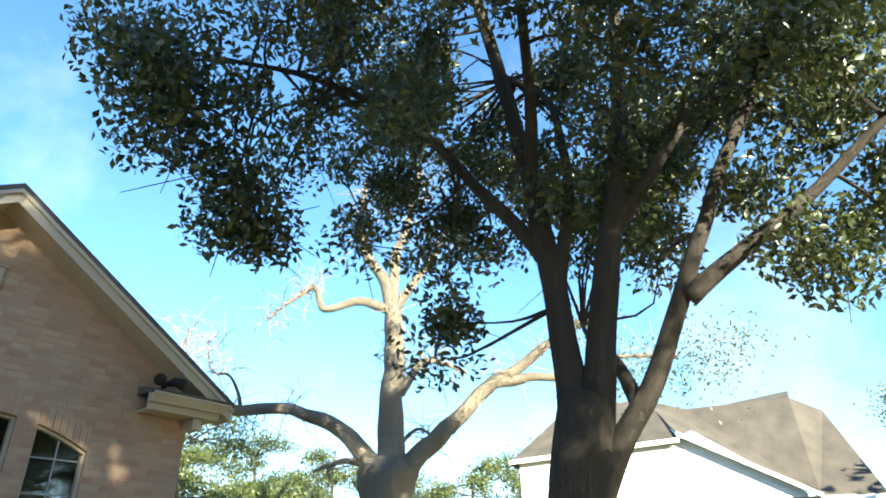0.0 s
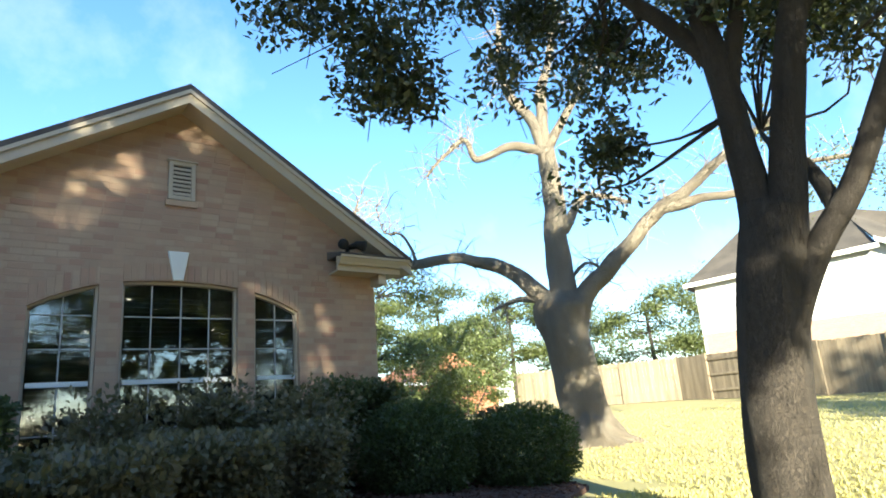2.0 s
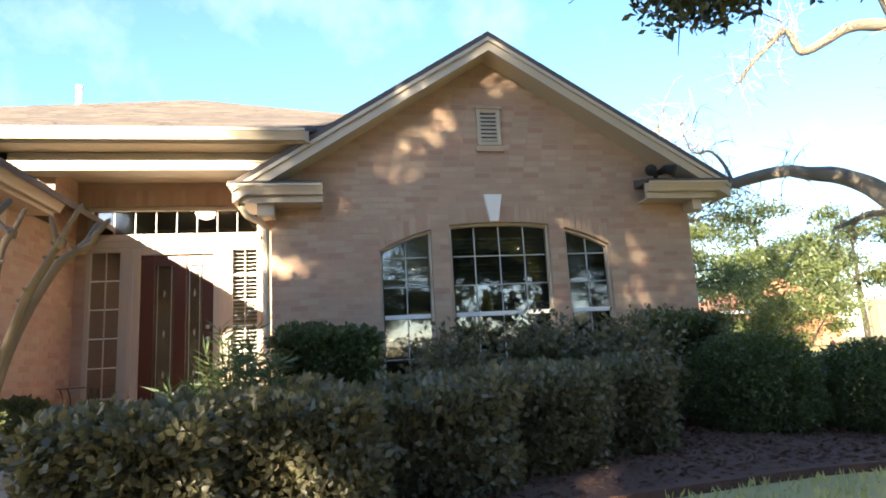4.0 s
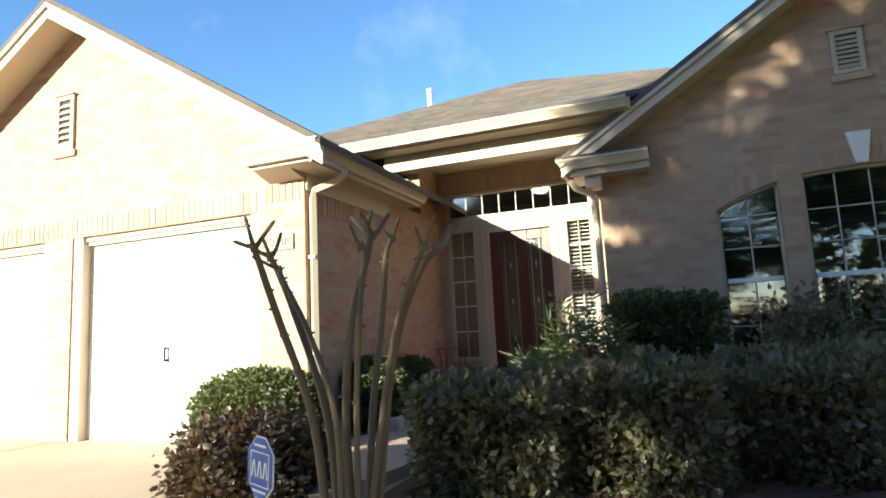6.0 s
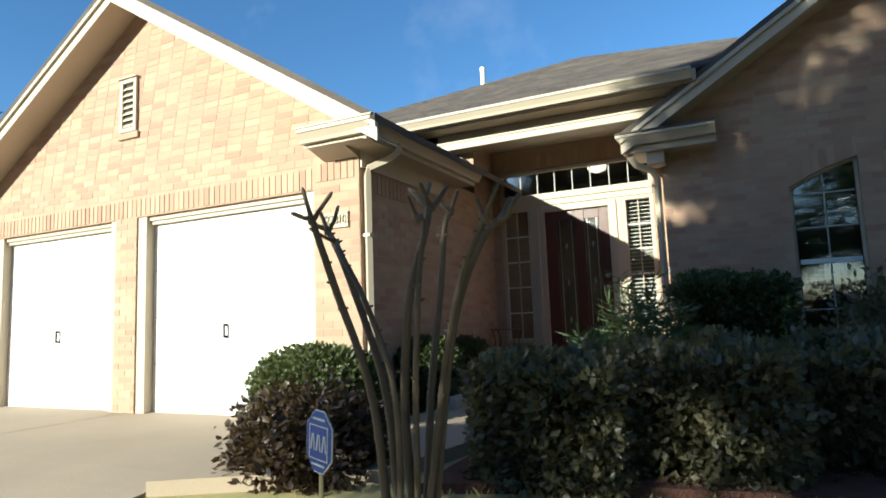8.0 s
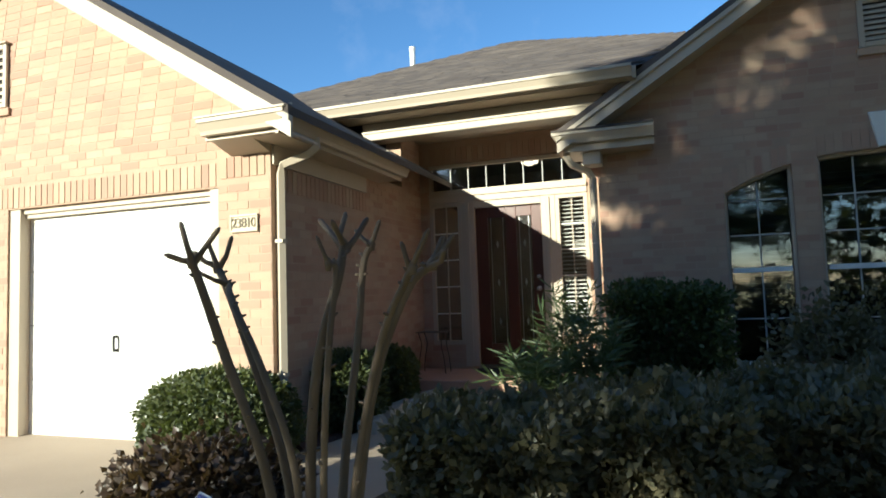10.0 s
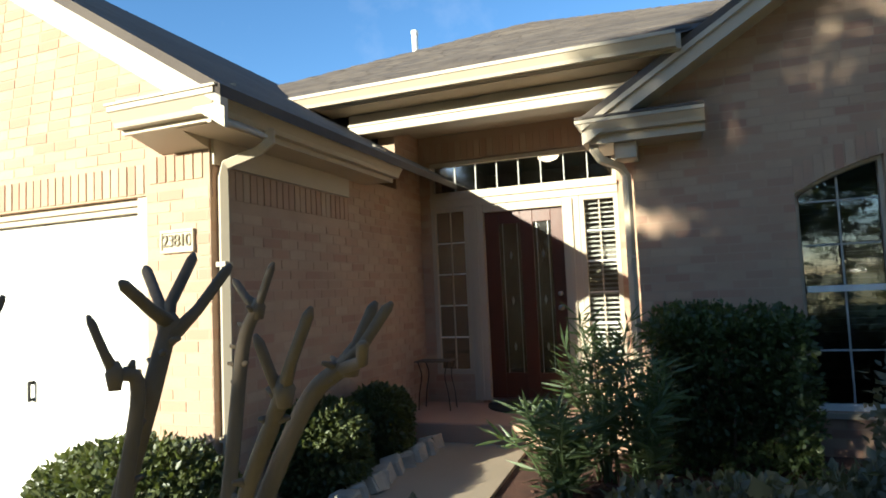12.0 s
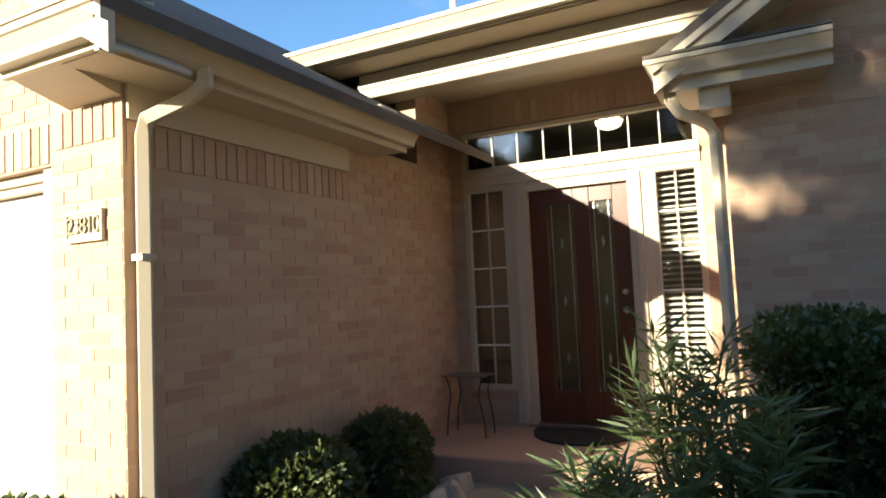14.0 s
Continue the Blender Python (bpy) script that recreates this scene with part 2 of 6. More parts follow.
# ---------------------------------------------------------------- builders
def link(name, bm, material, smooth=False):
    me = bpy.data.meshes.new(name)
    bm.normal_update()
    bm.to_mesh(me)
    bm.free()
    me.materials.append(material)
    if smooth:
        for p in me.polygons:
            p.use_smooth = True
    return new(name, me)


def part(name, bm, material, parent, label="", smooth=False):
    ob = link(name, bm, material, smooth)
    ob.parent = parent
    if label:
        ob["label"] = label
    return ob


def empty(name, at=(0, 0, 0)):
    e = new(name)
    e.location = at
    e.empty_display_size = 0.1
    bpy.context.view_layer.update()
    return e


def pmesh(name, verts, faces, material, smooth=False):
    me = bpy.data.meshes.new(name)
    me.from_pydata(verts, [], faces)
    me.update()
    me.materials.append(material)
    if smooth:
        for p in me.polygons:
            p.use_smooth = True
    return new(name, me)


def box(bm, x0, x1, y0, y1, z0, z1, bevel=0.0):
    m = Matrix.LocRotScale(((x0 + x1) / 2, (y0 + y1) / 2, (z0 + z1) / 2), None, (abs(x1 - x0), abs(y1 - y0), abs(z1 - z0)))
    r = bmesh.ops.create_cube(bm, size=1.0, matrix=m)
    if bevel:
        es = list({e for v in r["verts"] for e in v.link_edges})
        bmesh.ops.bevel(bm, geom=es, offset=bevel, segments=1, affect="EDGES")
    return bm


def B(*a, bevel=0.0):
    return box(bmesh.new(), *a, bevel=bevel)


def prism(bm, pts, axis, a, b):
    """A polygon pts (two coordinates each) drawn out along axis from a to b."""
    def at(p, v):
        return {"x": (v, p[0], p[1]), "y": (p[0], v, p[1]), "z": (p[0], p[1], v)}[axis]
    lo, hi = [bm.verts.new(at(p, a)) for p in pts], [bm.verts.new(at(p, b)) for p in pts]
    n = len(pts)
    fs = [bm.faces.new(lo[::-1]), bm.faces.new(hi)]
    for i in range(n):
        fs.append(bm.faces.new((lo[i], lo[(i + 1) % n], hi[(i + 1) % n], hi[i])))
    bmesh.ops.recalc_face_normals(bm, faces=fs)
    return bm


def tube(bm, pts, radii, sides=10, cap=True, wob=0.0):
    """A tapered limb through points, with a frame carried along it."""
    pts = [Vector(p) for p in pts]
    rings, up = [], Vector((0.3, 0.9, 0.2))
    for i, p in enumerate(pts):
        d = (pts[min(i + 1, len(pts) - 1)] - pts[max(i - 1, 0)]).normalized()
        s = d.cross(up).normalized() if abs(d.dot(up.normalized())) < 0.98 else d.orthogonal().normalized()
        t = s.cross(d)
        up = t
        ring = []
        for k in range(sides):
            a = 2 * math.pi * k / sides
            r = radii[i] * (1 + wob * noise.noise(Vector((p.x * 2 + math.cos(a) * 1.5, p.y * 2 + math.sin(a) * 1.5, p.z * 1.4))))
            ring.append(bm.verts.new(p + s * (math.cos(a) * r) + t * (math.sin(a) * r)))
        rings.append(ring)
    for a, b in zip(rings, rings[1:]):
        for k in range(sides):
            bm.faces.new((a[k], a[(k + 1) % sides], b[(k + 1) % sides], b[k]))
    if cap:
        bm.faces.new(rings[0][::-1])
        bm.faces.new(rings[-1])
    return bm


def curve_pts(pts, n):
    """Catmull-Rom through pts, n steps a span."""
    p = [Vector(q) for q in pts]
    p = [p[0] * 2 - p[1]] + p + [p[-1] * 2 - p[-2]]
    out = []
    for i in range(1, len(p) - 2):
        for k in range(n):
            t = k / n
            out.append(0.5 * ((2 * p[i]) + (p[i + 1] - p[i - 1]) * t + (2 * p[i - 1] - 5 * p[i] + 4 * p[i + 1] - p[i + 2]) * t * t + (3 * p[i] - p[i - 1] - 3 * p[i + 1] + p[i + 2]) * t ** 3))
    return out + [p[-2]]


def limb(bm, pts, r0, r1, n=5, sides=10, wob=0.12, jit=0.0):
    c = curve_pts(pts, n)
    if jit:
        c = [q + Vector((noise.noise(q * 1.7), noise.noise(q * 1.7 + Vector((9, 0, 0))), noise.noise(q * 1.7 + Vector((0, 9, 0))))) * jit for q in c]
    m = len(c) - 1
    tube(bm, c, [r0 + (r1 - r0) * (i / m) ** 0.8 for i in range(m + 1)], sides, True, wob)
    return c


def leaves(name, centres, size, material, rng, aspect=0.45, droop=0.0, normals=None, spread=1.0):
    """One mesh of small folded leaves, two triangles each side of the rib."""
    c = np.asarray(centres, dtype=np.float64)
    n = len(c)
    d = rng.normal(size=(n, 3))
    if normals is not None:
        d = np.asarray(normals) * 1.2 + d * spread
    d[:, 2] -= droop
    d /= np.linalg.norm(d, axis=1)[:, None] + 1e-9
    s = np.cross(d, rng.normal(size=(n, 3)))
    s /= np.linalg.norm(s, axis=1)[:, None] + 1e-9
    u = np.cross(s, d)
    ln = size * rng.uniform(0.65, 1.3, n)[:, None]
    w = ln * aspect
    v = np.empty((n, 4, 3))
    v[:, 0] = c
    v[:, 1] = c + d * ln * 0.5 + s * w * 0.5 + u * w * 0.18
    v[:, 2] = c + d * ln
    v[:, 3] = c + d * ln * 0.5 - s * w * 0.5 + u * w * 0.18
    me = bpy.data.meshes.new(name)
    idx = np.arange(n)[:, None] * 4
    f = np.concatenate([idx + np.array([[0, 1, 2]]), idx + np.array([[0, 2, 3]])], axis=1).reshape(-1, 3)
    me.vertices.add(n * 4)
    me.vertices.foreach_set("co", v.reshape(-1))
    me.loops.add(len(f) * 3)
    me.loops.foreach_set("vertex_index", f.reshape(-1).astype(np.int32))
    me.polygons.add(len(f))
    me.polygons.foreach_set("loop_start", (np.arange(len(f)) * 3).astype(np.int32))
    me.polygons.foreach_set("loop_total", np.full(len(f), 3, dtype=np.int32))
    me.update()
    me.validate()
    me.materials.append(material)
    return new(name, me)


def smooth01(t):
    t = max(0.0, min(1.0, t))
    return t * t * (3 - 2 * t)


def ground_z(x, y):
    """The plot rises from the street to the house, and the lawn rises to the side."""
    front = -0.52 + 0.50 * smooth01((y + 1.0) / 4.2)
    if y < -1:
        front -= 0.03 * min(-1 - y, 12)
    r = math.hypot(x, y)
    side = -0.50 + 0.033 * min(r, 30) + 0.004 * max(0, min(r - 30, 60))
    w = smooth01((x - 2.5) / 5.0)
    return front * (1 - w) + side * w


# ---------------------------------------------------------------- measures of the house
GY, EY, RY = 4.794, 8.24, 7.447          # garage front, entry wall, gable front
GX0, GX1 = -9.64, -3.25                  # garage sides
RX0, RX1 = -0.83, 4.52                   # gable wing sides
GC, RC = -6.33, 1.86           # ridge lines
FLOOR = 0.27
G_OPEN = [(-9.06, -6.66), (-6.30, -3.779)]
G_HEAD = 2.205
PITCH = 0.63


# ---------------------------------------------------------------- ground
def build_ground():
    xs = [-400, -150, -60] + [-30 + 1.0 * i for i in range(0, 20)] + [-10 + 0.5 * i for i in range(0, 61)] + [20 + 2.0 * i for i in range(1, 21)] + [90, 150, 400]
    ys = [-400, -150, -60, -30, -20] + [-14 + 0.5 * i for i in range(0, 60)] + [16 + 2.0 * i for i in range(0, 22)] + [80, 150, 400]
    verts = [(x, y, ground_z(x, y)) for y in ys for x in xs]
    w = len(xs)
    faces = [(j * w + i, j * w + i + 1, (j + 1) * w + i + 1, (j + 1) * w + i) for j in range(len(ys) - 1) for i in range(w - 1)]
    tagged(pmesh("ground", verts, faces, M_LAWN, True), "dry yellow-green winter lawn rising gently from the street", "ground", kind="structure")


def sheet(name, outline, lift, material, label, category, thick=0.1, step=0.35, flat=None):
    """A slab that follows the ground inside an outline."""
    bm = bmesh.new()
    f = bm.faces.new([bm.verts.new((x, y, 0)) for x, y in outline])
    x0, x1 = min(p[0] for p in outline), max(p[0] for p in outline)
    y0, y1 = min(p[1] for p in outline), max(p[1] for p in outline)
    for lo, hi, no in ((x0, x1, (1, 0, 0)), (y0, y1, (0, 1, 0))):
        k = int((hi - lo) / step)
        for i in range(1, k + 1):
            at = lo + (hi - lo) * i / (k + 1)
            bmesh.ops.bisect_plane(bm, geom=bm.verts[:] + bm.edges[:] + bm.faces[:], plane_co=(at if no[0] else 0, at if no[1] else 0, 0), plane_no=no)
    top = bm.faces[:]
    r = bmesh.ops.extrude_face_region(bm, geom=top)
    up = [v for v in r["geom"] if isinstance(v, bmesh.types.BMVert)]
    ups = set(up)
    for v in bm.verts:
        g = flat if flat is not None else ground_z(v.co.x, v.co.y)
        v.co.z = g + lift if v in ups else g - thick
    bmesh.ops.recalc_face_normals(bm, faces=bm.faces[:])
    return tagged(link(name, bm, material), label, category, kind="structure")


build_ground()
for i, (x0, x1) in enumerate(((-9.70, -6.45), (-6.43, -3.30))):
    for j, (y0, y1) in enumerate(((-12.0, -8.2), (-8.18, -4.4), (-4.38, -0.9), (-0.88, 2.2), (2.22, 4.93))):
        sheet("driveway", [(x0, y0), (x1, y0), (x1, y1), (x0, y1)], 0.02, M_CONCRETE, "pale tan concrete driveway panel with open joint", "driveway", 0.15)
sheet("walkway", [(-3.28, 2.55), (-2.0, 3.1), (-1.75, 4.6), (-1.85, 7.19), (-2.75, 7.19), (-2.72, 5.6), (-2.9, 4.55), (-3.28, 4.1)], 0.085, M_CONCRETE, "tan concrete walkway to the front porch", "walkway", 0.12)
sheet("mulch_bed", [(-1.72, 3.0), (-1.1, 3.2), (1.6, 3.55), (4.2, 4.0), (5.6, 4.9), (6.3, 6.3), (5.6, 7.6), (4.56, 7.43), (-0.8, 7.43), (-1.85, 7.15)], 0.055, M_MULCH, "dark brown bark mulch bed under the hedges", "flower bed", 0.1)
sheet("mulch_bed", [(-3.22, 5.05), (-2.92, 4.75), (-2.76, 5.6), (-2.78, 7.15), (-3.22, 7.15)], 0.05, M_MULCH, "dark mulch bed beside the garage wall", "flower bed", 0.1)

# ---------------------------------------------------------------- walls
BH, BL, JOINT = 0.066, 0.203, 0.010


def wall(name, label, pieces):
    bm = bmesh.new()
    for kind, a in pieces:
        if kind == "box":
            box(bm, *a)
        else:
            prism(bm, *a)
    return tagged(link(name, bm, M_MORTAR), label, "wall", kind="structure")


def lay_bricks(spans, z0, z1):
    """Stretcher bond: (u0, u1, z0, z1) of each brick inside the spans that spans(z) allows."""
    out, course, z = [], 0, z0
    while z + BH <= z1 + 1e-6:
        for a, b in spans(z, z + BH):
            u = a - (BL + JOINT) * (0.5 if course % 2 else 0.0)
            while u < b - 0.02:
                s, e = max(u, a), min(u + BL, b)
                if e - s > 0.03:
                    out.append((s, e, z, z + BH))
                u += BL + JOINT
        z += BH + JOINT
        course += 1
    return out


CUBE_F = [(0, 1, 5, 4), (1, 3, 7, 5), (3, 2, 6, 7), (2, 0, 4, 6), (4, 5, 7, 6)]


def brick_corners(face, depth, u0, u1, z0, z1):
    """The eight corners of a brick; face: ('y', value, sign) or ('x', value, sign), sign the way out."""
    ax, at, sg = face
    c = 0.002
    v = []
    for k, (d, i) in enumerate(((-depth, 0.0), (0.0, c))):
        for z in (z0 + i, z1 - i):
            for u in (u0 + i, u1 - i):
                v.append((u, at + sg * d, z) if ax == "y" else (at + sg * d, u, z))
    return v


def brick_wall(parent, face, bricks, near, proud=0.0):
    """Up to 300 bricks nearest to the point near are objects of their own; the rest are one joined part."""
    key = (lambda q: abs((q[0] + q[1]) / 2 - near[0]) + abs((q[2] + q[3]) / 2 - near[1]))
    order = sorted(bricks, key=key)
    single, rest = order[:300], order[300:]
    face = (face[0], face[1] + face[2] * proud, face[2])
    cache = {}
    flip = (face[0] == "y") == (face[2] > 0)
    fs = [f[::-1] for f in CUBE_F] if flip else CUBE_F
    for u0, u1, z0, z1 in single:
        k = (round(u1 - u0, 2), round(z1 - z0, 3))
        if k not in cache:
            me = bpy.data.meshes.new("brick")
            me.from_pydata(brick_corners((face[0], 0.0, face[2]), 0.03, -(u1 - u0) / 2, (u1 - u0) / 2, -(z1 - z0) / 2, (z1 - z0) / 2), [], fs)
            me.materials.append(M_BRICK_ONE)
            cache[k] = me
        ob = new("brick", cache[k])
        jit = random.uniform(-0.0015, 0.0015)
        u, z = (u0 + u1) / 2, (z0 + z1) / 2
        ob.location = (u, face[1] + jit, z) if face[0] == "y" else (face[1] + jit, u, z)
        ob.parent = parent
    if rest:
        v, f = [], []
        for q in rest:
            o = len(v)
            v += brick_corners((face[0], face[1] + random.uniform(-0.0015, 0.0015), face[2]), 0.03, *q)
            f += [tuple(o + i for i in g) for g in fs]
        ob = pmesh("brickwork", v, f, M_BRICK)
        ob.parent = parent
        tagged(ob, kind="stuff")


# garage front: piers, lintel and gable
def g_top(x):
    return 4.82 - PITCH * abs(x - GC)


MF = 0.003
wall_garage = wall("wall_garage_front", "tan and pink blended brick garage front under a gable", [
    ("box", (GX0, G_OPEN[0][0], GY + MF, GY + 0.2, -0.3, G_HEAD)),
    ("box", (G_OPEN[0][1], G_OPEN[1][0], GY + MF, GY + 0.2, -0.3, G_HEAD)),
    ("box", (G_OPEN[1][1], GX1, GY + MF, GY + 0.2, -0.3, G_HEAD)),
    ("prism", ([(GX0, G_HEAD), (GX1, G_HEAD), (GX1, g_top(GX1)), (GC, g_top(GC)), (GX0, g_top(GX0))], "y", GY + MF, GY + 0.2))])
wall_garage_side = wall("wall_garage_side", "shaded blended brick side wall of the garage", [("box", (GX1 - 0.2, GX1 - MF, GY + 0.2, 7.605, -0.3, 2.58)), ("box", (GX1 - 0.2, GX1 - MF, 7.605, 8.6, -0.3, 3.3))])
wall("wall_garage_left", "brick side wall of the garage", [("box", (GX0, GX0 + 0.2, GY + 0.2, 14, -0.3, 2.7))])
wall_entry = wall("wall_entry", "brick wall round the front door", [
    ("box", (GX1, -3.12, EY + MF, EY + 0.25, 0.0, 3.3)),
    ("box", (-3.12, -2.60, EY + MF, EY + 0.25, 0.0, 0.55)),
    ("box", (-1.50, -1.04, EY + MF, EY + 0.25, 0.0, 0.70)),
    ("box", (-3.12, -1.04, EY + MF, EY + 0.25, 2.95, 3.3)),
    ("box", (-1.04, RX0, EY + MF, EY + 0.25, 0.0, 3.3))])
WINS = [(0.43, 1.07, 0.38), (1.30, 2.58, 0.38), (2.79, 3.37, 0.38)]   # x0, x1, sill


def arch(x):
    """Top of the three windows: one shallow arch over them all."""
    return 2.49 - 0.116 * abs(x - 1.92) ** 2.65


def r_top(x):
    return 4.80 - PITCH * abs(x - RC)


_p = [("box", (RX0, WINS[0][0], RY + MF, RY + 0.2, -0.3, 2.0)), ("box", (WINS[0][1], WINS[1][0], RY + MF, RY + 0.2, -0.3, 2.0)),
      ("box", (WINS[1][1], WINS[2][0], RY + MF, RY + 0.2, -0.3, 2.0)), ("box", (WINS[2][1], RX1, RY + MF, RY + 0.2, -0.3, 2.0))]
for x0, x1, s in WINS:
    _p.append(("box", (x0, x1, RY + MF, RY + 0.2, -0.3, s)))
    for k in range(8):
        a, b = x0 + (x1 - x0) * k / 8, x0 + (x1 - x0) * (k + 1) / 8
        _p.append(("prism", ([(a, arch(a)), (b, arch(b)), (b, 2.7), (a, 2.7)], "y", RY + MF, RY + 0.2)))
for a, b in ((RX0, 0.43), (1.07, 1.30), (2.58, 2.79), (3.37, RX1)):
    _p.append(("box", (a, b, RY + MF, RY + 0.2, 2.0, 2.7)))
_p.append(("prism", ([(RX0, 2.7), (RX1, 2.7), (RX1, r_top(RX1)), (RC, r_top(RC)), (RX0, r_top(RX0))], "y", RY + MF, RY + 0.2)))
wall_gable = wall("wall_gable_front", "shaded blended brick gable wall with three arched windows", _p)
wall_wing_left = wall("wall_wing_left", "brick return wall beside the porch", [("box", (RX0 + MF, RX0 + 0.2, RY + 0.2, EY + 0.25, -0.3, 3.3))])
wall("wall_wing_right", "brick side wall of the gable wing", [("box", (RX1 - 0.2, RX1, RY + 0.2, 16, -0.3, 2.8))])
wall("wall_back", "plain back wall closing the house", [("box", (GX0, RX1, 16, 16.2, -0.3, 2.8))])

# ---------------------------------------------------------------- roofs, eaves, gutters


def roof_gable(name, label, c, half, top, y0, y1):
    root = empty(name, (c, y0, top))
    bm = bmesh.new()
    t = 0.07
    for s in (-1, 1):
        e = (c + s * half, top - PITCH * half)
        prism(bm, [(c, top), e, (e[0], e[1] - t), (c, top - t)], "y", y0, y1)
    part("shingle_slope", bm, M_SHINGLE, None).parent = root
    for s in (-1, 1):
        bm = bmesh.new()
        e = (c + s * half, top - PITCH * half)
        prism(bm, [(c, top - t), (e[0], e[1] - t), (e[0], e[1] - t - 0.17), (c, top - t - 0.17)], "y", y0 + 0.03, y0 + 0.06)
        part("rake_board", bm, M_TRIM, None, "cream painted rake board").parent = root
        bm = bmesh.new()
        prism(bm, [(c, top - t), (e[0], e[1] - t), (e[0], e[1] - t - 0.05), (c, top - t - 0.05)], "y", y0, y0 + 0.03)
        part("rake_molding", bm, M_TRIM, None).parent = root
        bm = bmesh.new()
        prism(bm, [(c, top - t - 0.13), (e[0], e[1] - t - 0.13), (e[0], e[1] - t - 0.15), (c, top - t - 0.15)], "y", y0 + 0.06, y0 + 0.42)
        part("rake_soffit", bm, M_TRIM, None).parent = root
    for o in root.children:
        o.matrix_parent_inverse = root.matrix_world.inverted()
    return tagged(root, label, "roof", kind="structure")


roof_gable("roof_garage", "brown shingle garage roof with cream rake boards", GC, 3.52, 4.91, GY - 0.40, 12.0)
roof_gable("roof_wing", "brown shingle gable roof with cream rake boards", RC, 3.07, 4.86, RY - 0.40, 14.0)

# main hip roof
HIP = Vector((-2.70, 11.95, 6.0))
EAVE_Y, EAVE_Z = 7.0, 3.50
roof_main = empty("roof_main")
_l, _r = HIP.x - (HIP.y - EAVE_Y), HIP.x + (HIP.y - EAVE_Y)
_cx, _cy = -0.33, 7.62
_cz = EAVE_Z + (_cy - EAVE_Y) * 0.5
_v = [(_l, EAVE_Y, EAVE_Z), (_cx, EAVE_Y, EAVE_Z), (0.16, _cy, _cz), (_r - (_cy - EAVE_Y), _cy, _cz), tuple(HIP), (_l, 16.9, EAVE_Z), (_r, 16.9, EAVE_Z)]
_o = pmesh("roof_deck", _v, [(0, 1, 2, 3, 4), (3, 6, 4), (5, 0, 4), (6, 5, 4)], M_SHINGLE)
_o.parent = roof_main
_sl = (HIP.z - EAVE_Z) / (HIP.y - EAVE_Y)
_vv, _ff = [], []
k = 0
while True:
    y = EAVE_Y - 0.03 + 0.125 * k
    if y > HIP.y - 0.2:
        break
    half = HIP.y - y - 0.02
    x = HIP.x - half + (0.11 if k % 2 else 0.0)
    while x < HIP.x + half - 0.05:
        w = random.choice((0.18, 0.24, 0.3, 0.34))
        e = min(x + w, HIP.x + half)
        z0, z1 = EAVE_Z + (y - EAVE_Y) * _sl, EAVE_Z + (y + 0.2 - EAVE_Y) * _sl
        th = random.uniform(0.010, 0.018)
        if y < 7.64 and e > -0.34 + (y - 7.0) * 0.79:
            break
        o = len(_vv)
        _vv += [(x, y, z0 + 0.012), (e - 0.006, y, z0 + 0.012), (e - 0.006, y, z0 + 0.012 + th), (x, y, z0 + 0.012 + th), (x, y + 0.17, z1 + 0.002), (e - 0.006, y + 0.17, z1 + 0.002)]
        _ff += [(o, o + 1, o + 2, o + 3), (o + 3, o + 2, o + 5, o + 4)]
        x = e
    k += 1
_o = pmesh("shingles", _vv, _ff, M_SHINGLE)
_o.parent = roof_main
tagged(_o, kind="stuff")
tagged(roof_main, "weathered brown shingle hip roof over the entry", "roof", kind="structure")


def gutter(name, pts, label):
    """An ogee gutter along a level line of two or more points, with its face outward (to the left of the line's way)."""
    prof = [(0.0, 0.0), (0.055, 0.0), (0.065, 0.03), (0.10, 0.085), (0.112, 0.09), (0.112, 0.12), (0.10, 0.12), (0.098, 0.10), (0.0, 0.10)]
    bm = bmesh.new()
    p = [Vector(q) for q in pts]
    rings = []
    for i, q in enumerate(p):
        dirs = []
        if i > 0:
            dirs.append((p[i] - p[i - 1]).normalized())
        if i < len(p) - 1:
            dirs.append((p[i + 1] - p[i]).normalized())
        ns = [Vector((-d.y, d.x, 0)) for d in dirs]
        nn = sum(ns, Vector()) / len(ns)
        nn = nn / nn.length_squared
        rings.append([bm.verts.new(q + nn * a + Vector((0, 0, b))) for a, b in prof])
    for a, b in zip(rings, rings[1:]):
        for k in range(len(prof)):
            bm.faces.new((a[k], a[(k + 1) % len(prof)], b[(k + 1) % len(prof)], b[k]))
    bm.faces.new(rings[0])
    bm.faces.new(rings[-1][::-1])
    bmesh.ops.recalc_face_normals(bm, faces=bm.faces[:])
    return tagged(link(name, bm, M_TRIM), label, "gutter", kind="structure")


# garage eave on the porch side, wrapping round the corner as a boxed return
EX = -2.965
gutter("gutter", [(EX, 6.94, 2.56), (EX, GY - 0.30, 2.56), (-3.655, GY - 0.30, 2.56)], "cream metal gutter along the garage eave")
trim = lambda name, bm, label, category="trim": tagged(link(name, bm, M_TRIM), label, category, kind="structure")
trim("fascia", B(EX - 0.03, EX, GY - 0.30, 6.92, 2.52, 2.68), "cream fascia board")
trim("fascia", B(-3.655, EX - 0.03, GY - 0.30, GY - 0.27, 2.53, 2.68), "cream fascia board of the boxed return")
trim("soffit", B(GX1, EX - 0.03, GY - 0.27, 6.90, 2.525, 2.545), "cream soffit under the garage eave")
_bm = bmesh.new()
prism(_bm, [(GY - 0.27, 2.54), (GY, 2.46), (GY, 2.53), (GY - 0.27, 2.56)], "x", -3.635, GX1)
trim("soffit", _bm, "cream sloped soffit of the boxed return")
_bm = bmesh.new()
